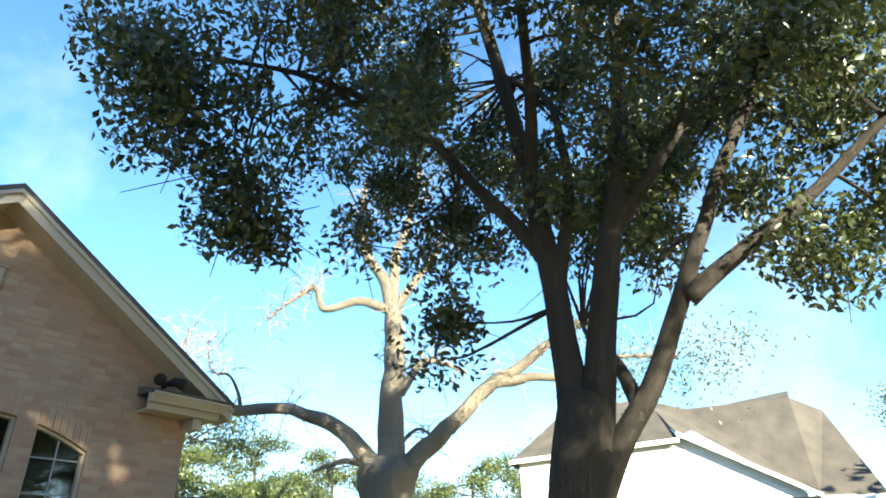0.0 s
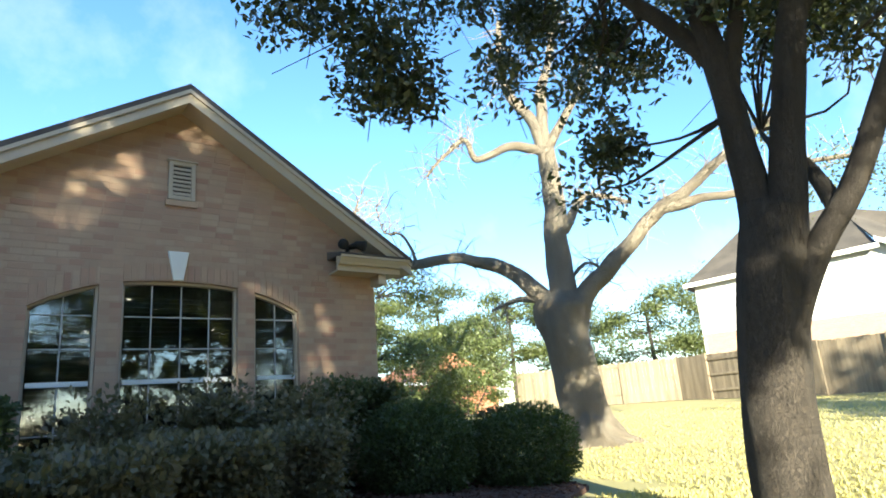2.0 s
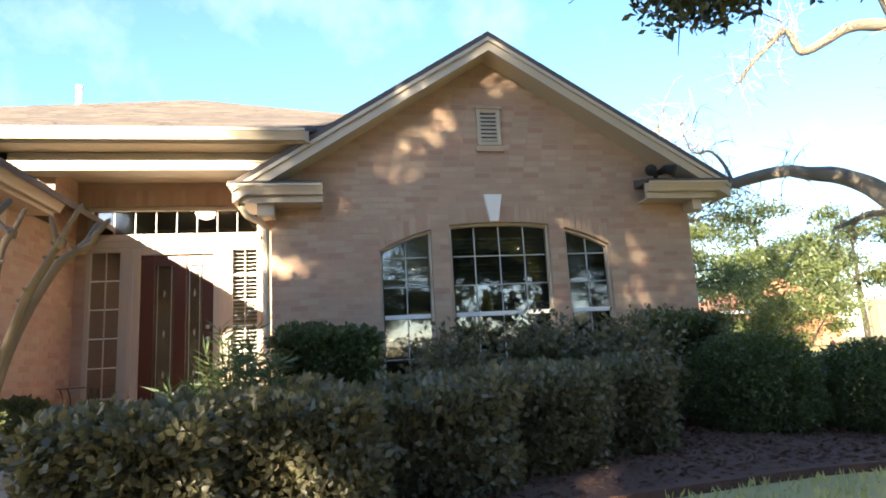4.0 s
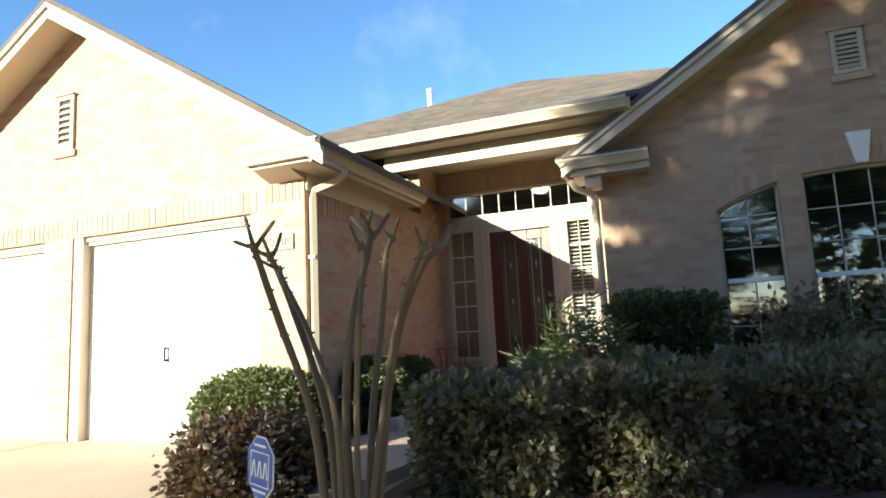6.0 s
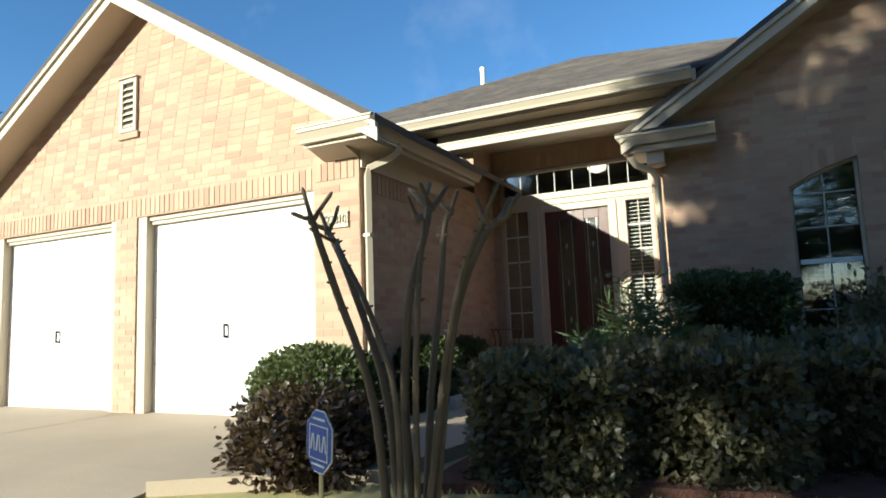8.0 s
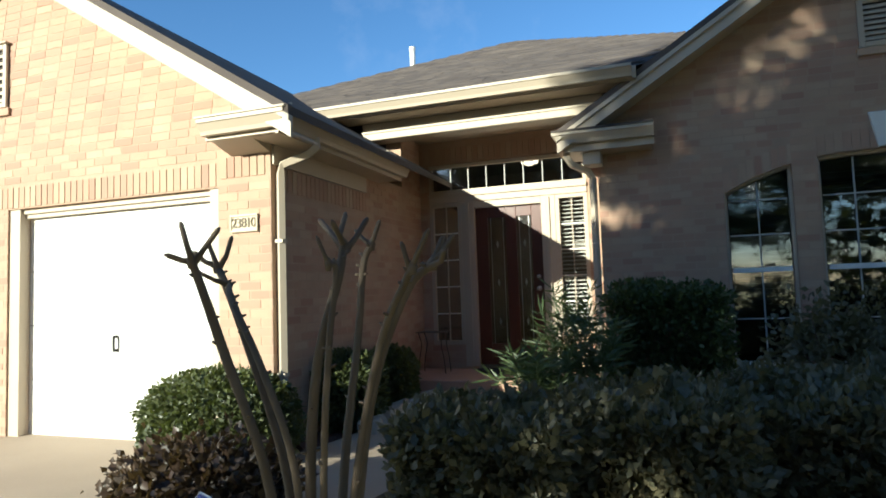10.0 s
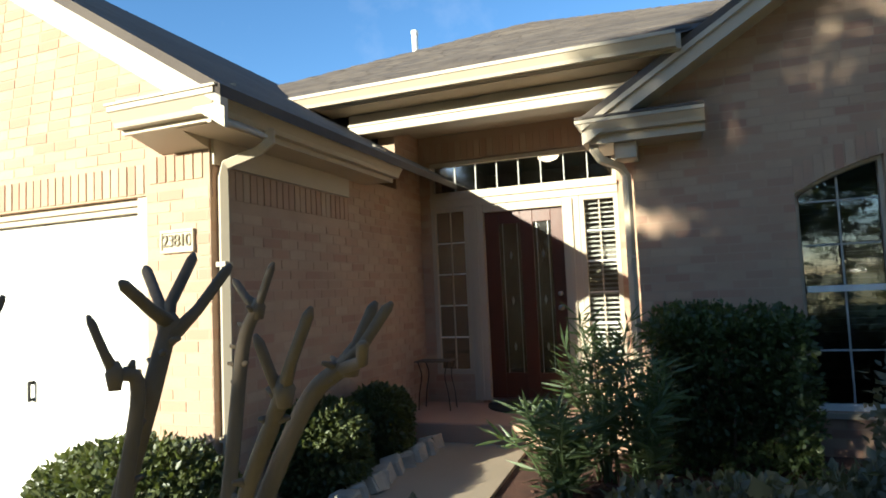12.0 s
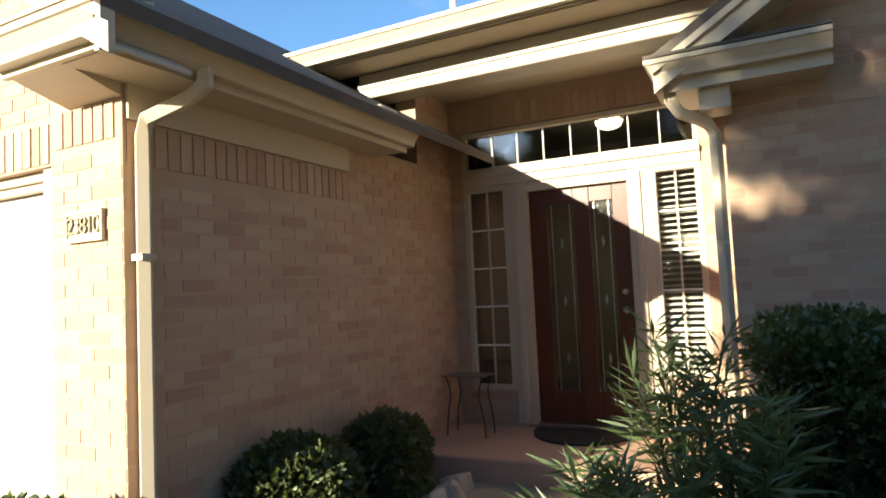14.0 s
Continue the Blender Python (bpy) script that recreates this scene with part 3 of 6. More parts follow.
prism(_bm, [(-3.67, GY), (-3.67, GY - 0.42), (EX + 0.13, GY - 0.42), (EX + 0.13, GY)], "z", 2.685, 2.70)
prism(_bm, [(GY - 0.42, 2.70), (GY + 0.02, 2.70), (GY + 0.02, 2.86)], "x", -3.67, -3.04)
tagged(link("return_cap", _bm, M_TRIM), "cream metal cap on the boxed eave return", "roof", kind="structure")
# the same return at the far corner of the garage
FX = 2 * GC - EX
gutter("gutter", [(-9.26, GY - 0.30, 2.56), (FX, GY - 0.30, 2.56), (FX, 9.0, 2.56)], "cream metal gutter on the far garage return")
trim("fascia", B(FX, -9.26, GY - 0.30, GY - 0.27, 2.47, 2.68), "cream fascia of the far garage return")
trim("soffit", B(FX, -9.30, GY - 0.27, GY, 2.50, 2.52), "cream soffit of the far garage return")
_bm = bmesh.new()
prism(_bm, [(GY - 0.42, 2.685), (GY + 0.02, 2.685), (GY + 0.02, 2.86), (GY - 0.42, 2.70)], "x", FX - 0.13, -9.24)
tagged(link("return_cap", _bm, M_TRIM), "cream metal cap on the far garage return", "roof", kind="structure")
trim("frieze", B(GX1, GX1 + 0.022, GY + 0.02, 6.55, 2.36, 2.525), "cream frieze board under the soffit")
trim("eave_block", B(EX - 0.26, EX - 0.02, 6.62, 6.86, 2.69, 2.83, bevel=0.015), "cream end block behind the gutter")

# porch eave
gutter("gutter", [(_l + 2.2, EAVE_Y - 0.0, 3.38), (-0.40, EAVE_Y - 0.0, 3.38)][::-1], "cream metal gutter along the porch eave")
trim("fascia", B(-4.6, -0.36, EAVE_Y, EAVE_Y + 0.03, 3.37, 3.50), "cream fascia board over the porch")
trim("soffit", B(GX1 - 0.6, -0.36, EAVE_Y + 0.03, 7.34, 3.36, 3.38), "cream porch soffit")
trim("porch_beam", B(GX1 - 0.4, RX0 + 0.1, 7.34, 7.60, 3.15, 3.36, bevel=0.008), "cream painted beam over the porch opening")
trim("beam_molding", B(GX1 - 0.4, RX0 + 0.1, 7.325, 7.338, 3.235, 3.26), "cream molding along the porch beam")
tagged(link("ceiling_porch", B(GX1, RX0, 7.60, EY + 0.25, 3.26, 3.30), M_TRIM), "cream painted porch ceiling", "ceiling", kind="structure")

# wing returns
def wing_return(x0, x1, left):
    y0 = RY - 0.30
    if left:
        pts = [(x1, y0, 2.78), (x0 + 0.11, y0, 2.78), (x0 + 0.11, 7.72, 2.78)]
    else:
        pts = [(x1 - 0.11, 7.72, 2.78), (x1 - 0.11, y0, 2.78), (x0, y0, 2.78)]
    gutter("gutter", pts, "cream metal gutter on the boxed eave return")
    a, b = (x0 + 0.11, x1) if left else (x0, x1 - 0.11)
    trim("fascia", B(a, b, y0, y0 + 0.03, 2.70, 2.90), "cream fascia of the boxed return")
    s = (x0 + 0.11, x0 + 0.14) if left else (x1 - 0.14, x1 - 0.11)
    trim("fascia", B(s[0], s[1], y0 + 0.03, 7.72, 2.70, 2.90), "cream fascia of the wing eave")
    u = (x0 + 0.14, RX0) if left else (RX1, x1 - 0.14)
    trim("soffit", B(u[0], u[1], y0 + 0.03, 7.72, 2.70, 2.72), "cream soffit of the wing eave")
    i = (RX0, x1 - 0.02) if left else (x0 + 0.02, RX1)
    trim("soffit", B(i[0], i[1], y0 + 0.03, RY, 2.70, 2.72), "cream soffit of the boxed return")
    k = (x0 + 0.30, RX0 + 0.06) if left else (RX1 - 0.06, x1 - 0.30)
    trim("return_box", B(k[0], k[1], y0 + 0.06, RY, 2.56, 2.70, bevel=0.006), "cream box under the eave return")
    bm = bmesh.new()
    prism(bm, [(y0 - 0.12, 2.905), (RY + 0.01, 2.905), (RY + 0.01, 3.02), (y0 - 0.12, 2.925)], "x", x0, x1)
    tagged(link("return_cap", bm, M_SHINGLE), "shingled cap on the boxed eave return", "roof", kind="structure")


wing_return(-1.26, -0.22, True)
wing_return(3.80, 4.89, False)


def downspout(pts, label):
    bm = bmesh.new()
    c = [Vector(p) for p in pts]
    tube(bm, c, [0.045] * len(c), 4)
    bmesh.ops.recalc_face_normals(bm, faces=bm.faces[:])
    bmesh.ops.bevel(bm, geom=bm.edges[:], offset=0.006, segments=1, affect="EDGES")
    root = tagged(link("downspout", bm, M_TRIM), label, "downspout", kind="structure")
    bm = bmesh.new()
    for z in (0.6, 1.7):
        box(bm, c[-2].x - 0.037, c[-2].x + 0.037, c[-2].y - 0.037, c[-2].y + 0.037, z, z + 0.03)
    part("strap", bm, M_TRIM, root)
    return root


downspout([(EX + 0.05, 4.98, 2.58), (EX + 0.05, 4.98, 2.50), (EX - 0.02, 4.95, 2.44), (GX1 + 0.06, 4.88, 2.36), (GX1 + 0.05, 4.865, 2.28), (GX1 + 0.05, 4.86, 0.12), (GX1 + 0.12, 4.86, 0.06)], "cream metal downspout at the garage corner")
downspout([(-1.13, 7.22, 2.80), (-1.13, 7.22, 2.66), (-1.08, 7.26, 2.58), (-0.93, 7.39, 2.52), (-0.885, 7.42, 2.44), (-0.885, 7.42, 0.15), (-0.93, 7.38, 0.10)], "cream metal downspout at the wing corner")

# ---------------------------------------------------------------- porch, doors, windows
tagged(link("porch_floor", B(GX1 + 0.0, RX0, 7.20, EY + 0.3, -0.1, FLOOR - 0.03, bevel=0.012), M_PORCH), "reddish tan porch slab one step above the walkway", "porch", kind="structure")


def garage_door(x0, x1):
    root = empty("garage_door", ((x0 + x1) / 2, GY + 0.15, 0))
    kids = []
    y = GY + 0.13
    kids.append(part("jamb", B(x0, x0 + 0.14, GY + 0.02, y, -0.04, G_HEAD), M_TRIM, None))
    kids.append(part("jamb", B(x1 - 0.10, x1, GY + 0.02, y, -0.04, G_HEAD), M_TRIM, None))
    kids.append(part("head_casing", B(x0 + 0.14, x1 - 0.10, GY + 0.076, y, G_HEAD - 0.09, G_HEAD), M_TRIM, None))
    kids.append(part("brick_mold", B(x0 + 0.14, x1 - 0.10, GY + 0.05, GY + 0.074, G_HEAD - 0.05, G_HEAD - 0.002, bevel=0.003), M_TRIM, None))
    z = 0.0
    for k in range(4):
        bm = bmesh.new()
        h = (G_HEAD - 0.09) / 4
        box(bm, x0 + 0.14, x1 - 0.10, y, y + 0.04, z, z + h - 0.004, bevel=0.003)
        n = 4
        w = (x1 - x0 - 0.24) / n
        for i in range(n):
            a = x0 + 0.14 + w * i
            box(bm, a + 0.07, a + w - 0.07, y - 0.004, y + 0.01, z + 0.11, z + h - 0.11, bevel=0.003)
        kids.append(part("door_panel", bm, M_WHITE, None))
        z += h
    bm = bmesh.new()
    c = (x0 + x1) / 2
    box(bm, c - 0.012, c + 0.012, y - 0.045, y - 0.03, 0.80, 0.95, bevel=0.003)
    box(bm, c - 0.012, c + 0.012, y - 0.03, y, 0.80, 0.825)
    box(bm, c - 0.012, c + 0.012, y - 0.03, y, 0.925, 0.95)
    hd = part("handle", bm, M_BLACK, None, "dark metal pull handle")
    for o in kids:
        o.parent = root
        o.matrix_parent_inverse = root.matrix_world.inverted()
    hd.parent = kids[5]
    hd.matrix_parent_inverse = Matrix.Identity(4)
    tagged(root, "closed white sectional garage door in a cream frame", "garage door", "garage doors")


for a, b in G_OPEN:
    garage_door(a, b)
tagged(link("garage_inside", B(GX0 + 0.3, GX1 - 0.3, GY + 1.0, GY + 1.1, -0.1, 2.4), M_DARK), "plain dark partition inside the garage", "wall", kind="structure")


def muntins(root, x0, x1, z0, z1, nx, nz, y, w=0.014, material=None):
    for i in range(1, nx):
        x = x0 + (x1 - x0) * i / nx
        part("muntin", B(x - w / 2, x + w / 2, y - 0.008, y + 0.012, z0, z1), material or M_TRIM, root)
    for j in range(1, nz):
        z = z0 + (z1 - z0) * j / nz
        part("muntin", B(x0, x1, y - 0.0065, y + 0.0105, z - w / 2, z + w / 2), M_WHITE, root)


def pane(root, x0, x1, z0, z1, y, material=None):
    o = part("pane", B(x0, x1, y, y + 0.005, z0, z1), material or M_GLASS, root)
    o.visible_shadow = False
    return o


def frame_rect(root, x0, x1, z0, z1, y0, y1, w, material, name="window_frame"):
    part(name, B(x0, x1, y0, y1, z0, z0 + w, bevel=0.003), material, root)
    part(name, B(x0, x1, y0, y1, z1 - w, z1, bevel=0.003), material, root)
    part(name, B(x0, x0 + w, y0, y1, z0 + w, z1 - w, bevel=0.003), material, root)
    part(name, B(x1 - w, x1, y0, y1, z0 + w, z1 - w, bevel=0.003), material, root)


def blinds(root, x0, x1, z0, z1, y, tilt=0.35, gap=0.045):
    z = z0
    me = None
    while z < z1:
        if me is None:
            bm = bmesh.new()
            box(bm, -(x1 - x0) / 2, (x1 - x0) / 2, -0.022, 0.022, -0.0015, 0.0015)
            o = part("slat", bm, M_BLIND, root)
            me = o.data
        else:
            o = new("slat", me)
            o.parent = root
        o.location = ((x0 + x1) / 2, y, z)
        o.rotation_euler = (tilt, 0, 0)
        z += gap


# transom
tw = empty("window_transom")
frame_rect(tw, -3.12, -1.04, 2.55, 2.94, EY - 0.005, EY + 0.07, 0.045, M_TRIM)
pane(tw, -3.07, -1.09, 2.59, 2.90, EY + 0.04)
muntins(tw, -3.07, -1.09, 2.59, 2.90, 8, 1, EY + 0.035, 0.011, M_GRID)
tagged(tw, "wide grid transom window over the front door", "window", kind="structure")
# casing between
dc = empty("door_casing")
for a in ((-3.12, -1.04, EY - 0.02, EY + 0.09, 2.42, 2.548), (-3.12, -1.04, EY - 0.04, EY - 0.021, 2.50, 2.548), (-2.68, -2.50, EY - 0.01, EY + 0.09, FLOOR, 2.42), (-2.62, -2.57, EY - 0.03, EY - 0.011, FLOOR, 2.40),
          (-1.62, -1.44, EY - 0.01, EY + 0.09, FLOOR, 2.42), (-1.56, -1.51, EY - 0.03, EY - 0.011, FLOOR, 2.40), (-2.50, -1.62, EY + 0.0, EY + 0.09, 2.33, 2.42)):
    part("casing_board", B(*a, bevel=0.004), M_TRIM, dc)
tagged(dc, "cream painted door and sidelight casing", "trim", kind="structure")
for x0, x1, z0 in ((-3.12, -2.68, 0.553), (-1.44, -1.04, 0.703)):
    sl = empty("window_sidelight")
    frame_rect(sl, x0, x1, z0, 2.42, EY - 0.005, EY + 0.07, 0.05, M_TRIM)
    pane(sl, x0 + 0.045, x1 - 0.045, z0 + 0.045, 2.375, EY + 0.04, M_GLASS2 if x0 > -2 else M_GLASS)
    muntins(sl, x0 + 0.05, x1 - 0.05, z0 + 0.05, 2.37, 2, 5, EY + 0.035, 0.014)
    if x0 > -2:
        blinds(sl, x0 + 0.05, x1 - 0.05, z0 + 0.08, 2.36, EY + 0.085, 0.42, 0.05)
    tagged(sl, "tall grid sidelight with white blinds beside the front door" if x0 > -2 else "tall dark grid sidelight beside the front door", "window", kind="structure")


def front_door():
    root = empty("front_door", (-2.08, EY + 0.05, FLOOR))
    kids = []
    x0, x1, z0, z1, y = -2.50, -1.62, FLOOR + 0.02, 2.33, EY + 0.05
    xs = [x0, x0 + 0.16, -2.10, -1.96, x1 - 0.14, x1]
    for a, b in ((xs[0], xs[1]), (xs[2], xs[3]), (xs[4], xs[5])):
        kids.append(part("stile", B(a, b, y, y + 0.045, z0, z1, bevel=0.004), M_DOOR, None))
    for a, b in ((xs[1], xs[2]), (xs[3], xs[4])):
        kids.append(part("rail", B(a, b, y + 0.002, y + 0.043, z1 - 0.14, z1, bevel=0.004), M_DOOR, None))
        kids.append(part("rail", B(a, b, y + 0.002, y + 0.043, z0, z0 + 0.27, bevel=0.004), M_DOOR, None))
        o = part("glass_lite", B(a, b, y + 0.02, y + 0.026, z0 + 0.27, z1 - 0.14), M_DOORGLASS, None, "textured leaded glass lite")
        o.visible_shadow = False
        kids.append(o)
        bm = bmesh.new()
        w = b - a
        c = (a + b) / 2
        for u in (a + 0.035, b - 0.041):
            box(bm, u, u + 0.006, y + 0.014, y + 0.032, z0 + 0.27, z1 - 0.14)
        for k in range(3):
            zz = z0 + 0.55 + 0.5 * k
            prism(bm, [(c - 0.016, zz), (c, zz - 0.05), (c + 0.016, zz), (c, zz + 0.05)], "y", y + 0.016, y + 0.030)
        kids.append(part("leading", bm, M_METAL, None, "dull metal leading"))
    for z, r in ((1.25, 0.032), (1.40, 0.026)):
        bm = bmesh.new()
        tube(bm, [(x1 - 0.07, y, z), (x1 - 0.07, y - 0.012, z), (x1 - 0.07, y - 0.02, z), (x1 - 0.07, y - 0.05, z), (x1 - 0.07, y - 0.06, z)], [r, r, r * 0.5, r * 0.9, r * 0.5], 12)
        kids.append(part("door_knob", bm, M_METAL, None, "brushed metal knob", True))
    for o in kids:
        o.parent = root
        o.matrix_parent_inverse = root.matrix_world.inverted()
    tagged(root, "closed dark mahogany front door with two glass lites", "door")


front_door()
tagged(link("threshold", B(-2.50, -1.62, EY - 0.03, EY + 0.12, FLOOR - 0.029, FLOOR + 0.015, bevel=0.004), M_METAL), "metal door threshold", "threshold", kind="structure")
_bm = bmesh.new()
prism(_bm, [(-2.08 + 0.42 * math.cos(math.pi + math.pi * i / 20), 8.17 + 0.46 * math.sin(math.pi + math.pi * i / 20)) for i in range(21)], "z", FLOOR - 0.029, FLOOR - 0.012)
tagged(link("door_mat", _bm, M_BLACK), "black half-round rubber mat at the front door", "door mat")

# three arched windows
for i, (x0, x1, s) in enumerate(WINS):
    w = empty("window_%d" % (i + 1))
    y0, y1 = RY + 0.06, RY + 0.12
    n = 10
    outer = [(x0 + (x1 - x0) * k / n, arch(x0 + (x1 - x0) * k / n)) for k in range(n + 1)]
    bm = bmesh.new()
    for (xa, za), (xb, zb) in zip(outer, outer[1:]):
        prism(bm, [(xa, za - 0.03), (xb, zb - 0.03), (xb, zb), (xa, za)], "y", y0, y1)
    part("window_frame", bm, M_TRIM, w)
    part("window_frame", B(x0, x0 + 0.03, y0, y1, s, arch(x0) - 0.03), M_TRIM, w)
    part("window_frame", B(x1 - 0.03, x1, y0, y1, s, arch(x1) - 0.03), M_TRIM, w)
    part("window_frame", B(x0 + 0.045, x1 - 0.045, y0, y1, s, s + 0.05), M_WHITE, w)
    part("meeting_rail", B(x0 + 0.045, x1 - 0.045, y0 - 0.005, y1, 1.335, 1.385), M_WHITE, w)
    part("window_sill", B(x0 - 0.03, x1 + 0.03, RY - 0.02, y0, s - 0.05, s - 0.003), M_TRIM, w)
    bm = bmesh.new()
    pts = [(x0 + 0.04, s + 0.04), (x1 - 0.04, s + 0.04)] + [(min(max(a, x0 + 0.04), x1 - 0.04), b - 0.04) for a, b in outer[::-1]]
    prism(bm, pts, "y", RY + 0.095, RY + 0.10)
    part("pane", bm, M_GLASS, w).visible_shadow = False
    nx = 4 if i == 1 else 2
    for k in range(1, nx):
        x = x0 + (x1 - x0) * k / nx
        part("muntin", B(x - 0.007, x + 0.007, RY + 0.082, RY + 0.094, s + 0.05, arch(x) - 0.045), M_GRID, w)
    for z in (0.86, 1.72, 2.08):
        part("muntin", B(x0 + 0.045, x1 - 0.045, RY + 0.084, RY + 0.094, z - 0.007, z + 0.007), M_GRID, w)
    blinds(w, x0 + 0.05, x1 - 0.05, 1.0, min(arch(x0), arch(x1)) - 0.1, RY + 0.20, 0.06, 0.055)
    tagged(w, "arched white grid window with blinds, reflecting trees", "window", kind="structure")
for n, a in (("wall_room_back", (RX0 + 0.2, RX1 - 0.2, 10.5, 10.6, -0.1, 3.0)), ("wall_hall_back", (GX1, RX0, 11.0, 11.1, 0.0, 3.3)), ("wall_room_side", (RX0 + 0.2, RX0 + 0.3, EY + 0.3, 10.5, -0.1, 3.0)), ("wall_hall_side", (GX1 - 0.1, GX1, EY + 0.4, 11, 0.0, 3.3))):
    tagged(link(n, B(*a), M_ROOMWALL), "plain beige room wall", "wall", kind="structure")
# the dimness indoors is put into the near-black colour of both floors
tagged(link("floor_room", B(RX0, RX1 - 0.2, RY + 0.2, 10.5, 0.1, 0.2), M_DARK), "front room floor, dark colour for the unlit room", "floor", kind="structure")
tagged(link("floor_hall", B(GX1, RX0, EY + 0.3, 11.0, 0.1, 0.25), M_DARK), "hall floor, dark colour for the dim hall", "floor", kind="structure")
tagged(link("ceiling_room", B(RX0 + 0.2, RX1 - 0.2, RY + 0.2, 10.5, 2.9, 3.0), M_ROOMWALL), "plain room ceiling", "ceiling", kind="structure")
tagged(link("ceiling_hall", B(GX1, RX0, EY + 0.25, 11.0, 3.26, 3.36), M_ROOMWALL), "plain hall ceiling", "ceiling", kind="structure")


# keystone and gable vents
def keystone():
    bm = bmesh.new()
    prism(bm, [(1.755, 2.845), (1.99, 2.845), (1.93, 2.50), (1.82, 2.50)], "y", RY - 0.03, RY + 0.01)
    bmesh.ops.bevel(bm, geom=bm.edges[:], offset=0.006, segments=1, affect="EDGES")
    tagged(link("keystone", bm, M_WHITE), "pale cast keystone over the middle window", "keystone", kind="structure")


keystone()


def gable_vent(x0, x1, z0, z1, y):
    root = empty("gable_vent", ((x0 + x1) / 2, y, z0))
    # near-black backing stands for the shade behind the slats
    kids = [part("backing", B(x0, x1, y - 0.004, y + 0.004, z0, z1), M_DARK, None)]
    for a in ((x0, x0 + 0.05, z0, z1), (x1 - 0.05, x1, z0, z1), (x0 + 0.05, x1 - 0.05, z0, z0 + 0.05), (x0 + 0.05, x1 - 0.05, z1 - 0.05, z1)):
        kids.append(part("frame", B(a[0], a[1], y - 0.035, y - 0.004, a[2], a[3], bevel=0.004), M_TRIM, None))
    n = 7
    for k in range(n):
        z = z0 + 0.06 + (z1 - z0 - 0.12) * k / n
        bm = bmesh.new()
        prism(bm, [(y - 0.03, z), (y - 0.005, z + 0.035), (y - 0.005, z + 0.045), (y - 0.03, z + 0.012)], "x", x0 + 0.05, x1 - 0.05)
        kids.append(part("slat", bm, M_TRIM, None))
    kids.append(part("sill_course", B(x0 - 0.03, x1 + 0.03, y - 0.03, y - 0.004, z0 - 0.08, z0 - 0.004, bevel=0.004), M_BRICK_ONE, None, "rowlock brick sill"))
    # added cap, its shadow stands for the dark line under a recessed head
    kids.append(part("drip_cap", B(x0 - 0.02, x1 + 0.02, y - 0.06, y - 0.004, z1 + 0.001, z1 + 0.018, bevel=0.003), M_TRIM, None))
    for o in kids:
        o.parent = root
        o.matrix_parent_inverse = root.matrix_world.inverted()
    tagged(root, "cream louvred gable vent set in brick", "vent", "gable vents")


gable_vent(1.73, 2.04, 3.49, 3.98, RY)
gable_vent(-6.595, -6.31, 3.24, 3.89, GY)

# ---------------------------------------------------------------- plants
rng = np.random.default_rng(7)


def oak(name, base, stems, crown, label, n_clumps, per, leaf, material=None, bark=None, seed=1, extra=(), clump_r=0.42, gaps=()):
    """stems: lists (points, r0, r1); crown: centre and radii of the leafy body; extra: hanging clumps."""
    g = np.random.default_rng(seed)
    root = empty(name, base)
    inv = root.matrix_world.inverted()
    tips = []
    kids = []
    for k, (pts, r0, r1) in enumerate(stems):
        bm = bmesh.new()
        c = limb(bm, pts, r0, r1, 6, 12, 0.16, 0.03)
        kids.append(part("trunk" if k == 0 else "limb", bm, bark or M_BARK, None, smooth=True))
        if k:
            tips += c[len(c) // 3:]
    cc, rr = np.array(crown[0]), np.array(crown[1])
    centres = []
    while len(centres) < n_clumps:
        d = g.normal(size=3)
        d /= np.linalg.norm(d)
        p = cc + d * rr * g.uniform(0.25, 1.0) ** 0.5 * (1 + 0.22 * noise.noise(Vector(d * 2.3)))
        if p[2] > cc[2] - rr[2] * 0.8:
            centres.append(p)
    centres += [np.array(e) for e in extra]
    # clumps cut out along the sun's way, so dapples fall on the given points
    way = np.array(SUN_TO)
    for at, r in gaps:
        centres = [p for p in centres if np.linalg.norm(np.cross(p - np.array(at), way)) > r]
    bm = bmesh.new()
    ta = np.array([list(t) for t in tips])
    for p in centres:
        k = int(np.argmin(((ta - p) ** 2).sum(1)))
        a = Vector(ta[k])
        b = Vector(p)
        mid = (a + b) / 2 + Vector(g.normal(size=3)) * 0.12 * (b - a).length
        tube(bm, curve_pts([a, mid, b], 3), [0.022, 0.018, 0.015, 0.012, 0.010, 0.008, 0.006], 5)
        for q in range(3):
            e = b + Vector(g.normal(size=3)) * clump_r * 0.8
            tube(bm, [b, (b + e) / 2, e], [0.007, 0.005, 0.003], 4)
    kids.append(part("fine_growth", bm, bark or M_BARK, None))
    pts = []
    for p in centres:
        m = int(per * g.uniform(0.5, 1.4))
        q = g.normal(size=(m, 3))
        q *= (g.uniform(0, 1, m) ** 0.45 / np.linalg.norm(q, axis=1))[:, None] * np.array([1, 1, 0.7]) * clump_r * g.uniform(0.8, 1.5)
        pts.append(q + p)
    lv = leaves("crown", np.concatenate(pts), leaf, material or M_OAK, g, 0.48, 0.2)
    kids.append(lv)
    for o in kids:
        o.parent = root
        o.matrix_parent_inverse = inv
    tagged(root, label, "tree")
    return root


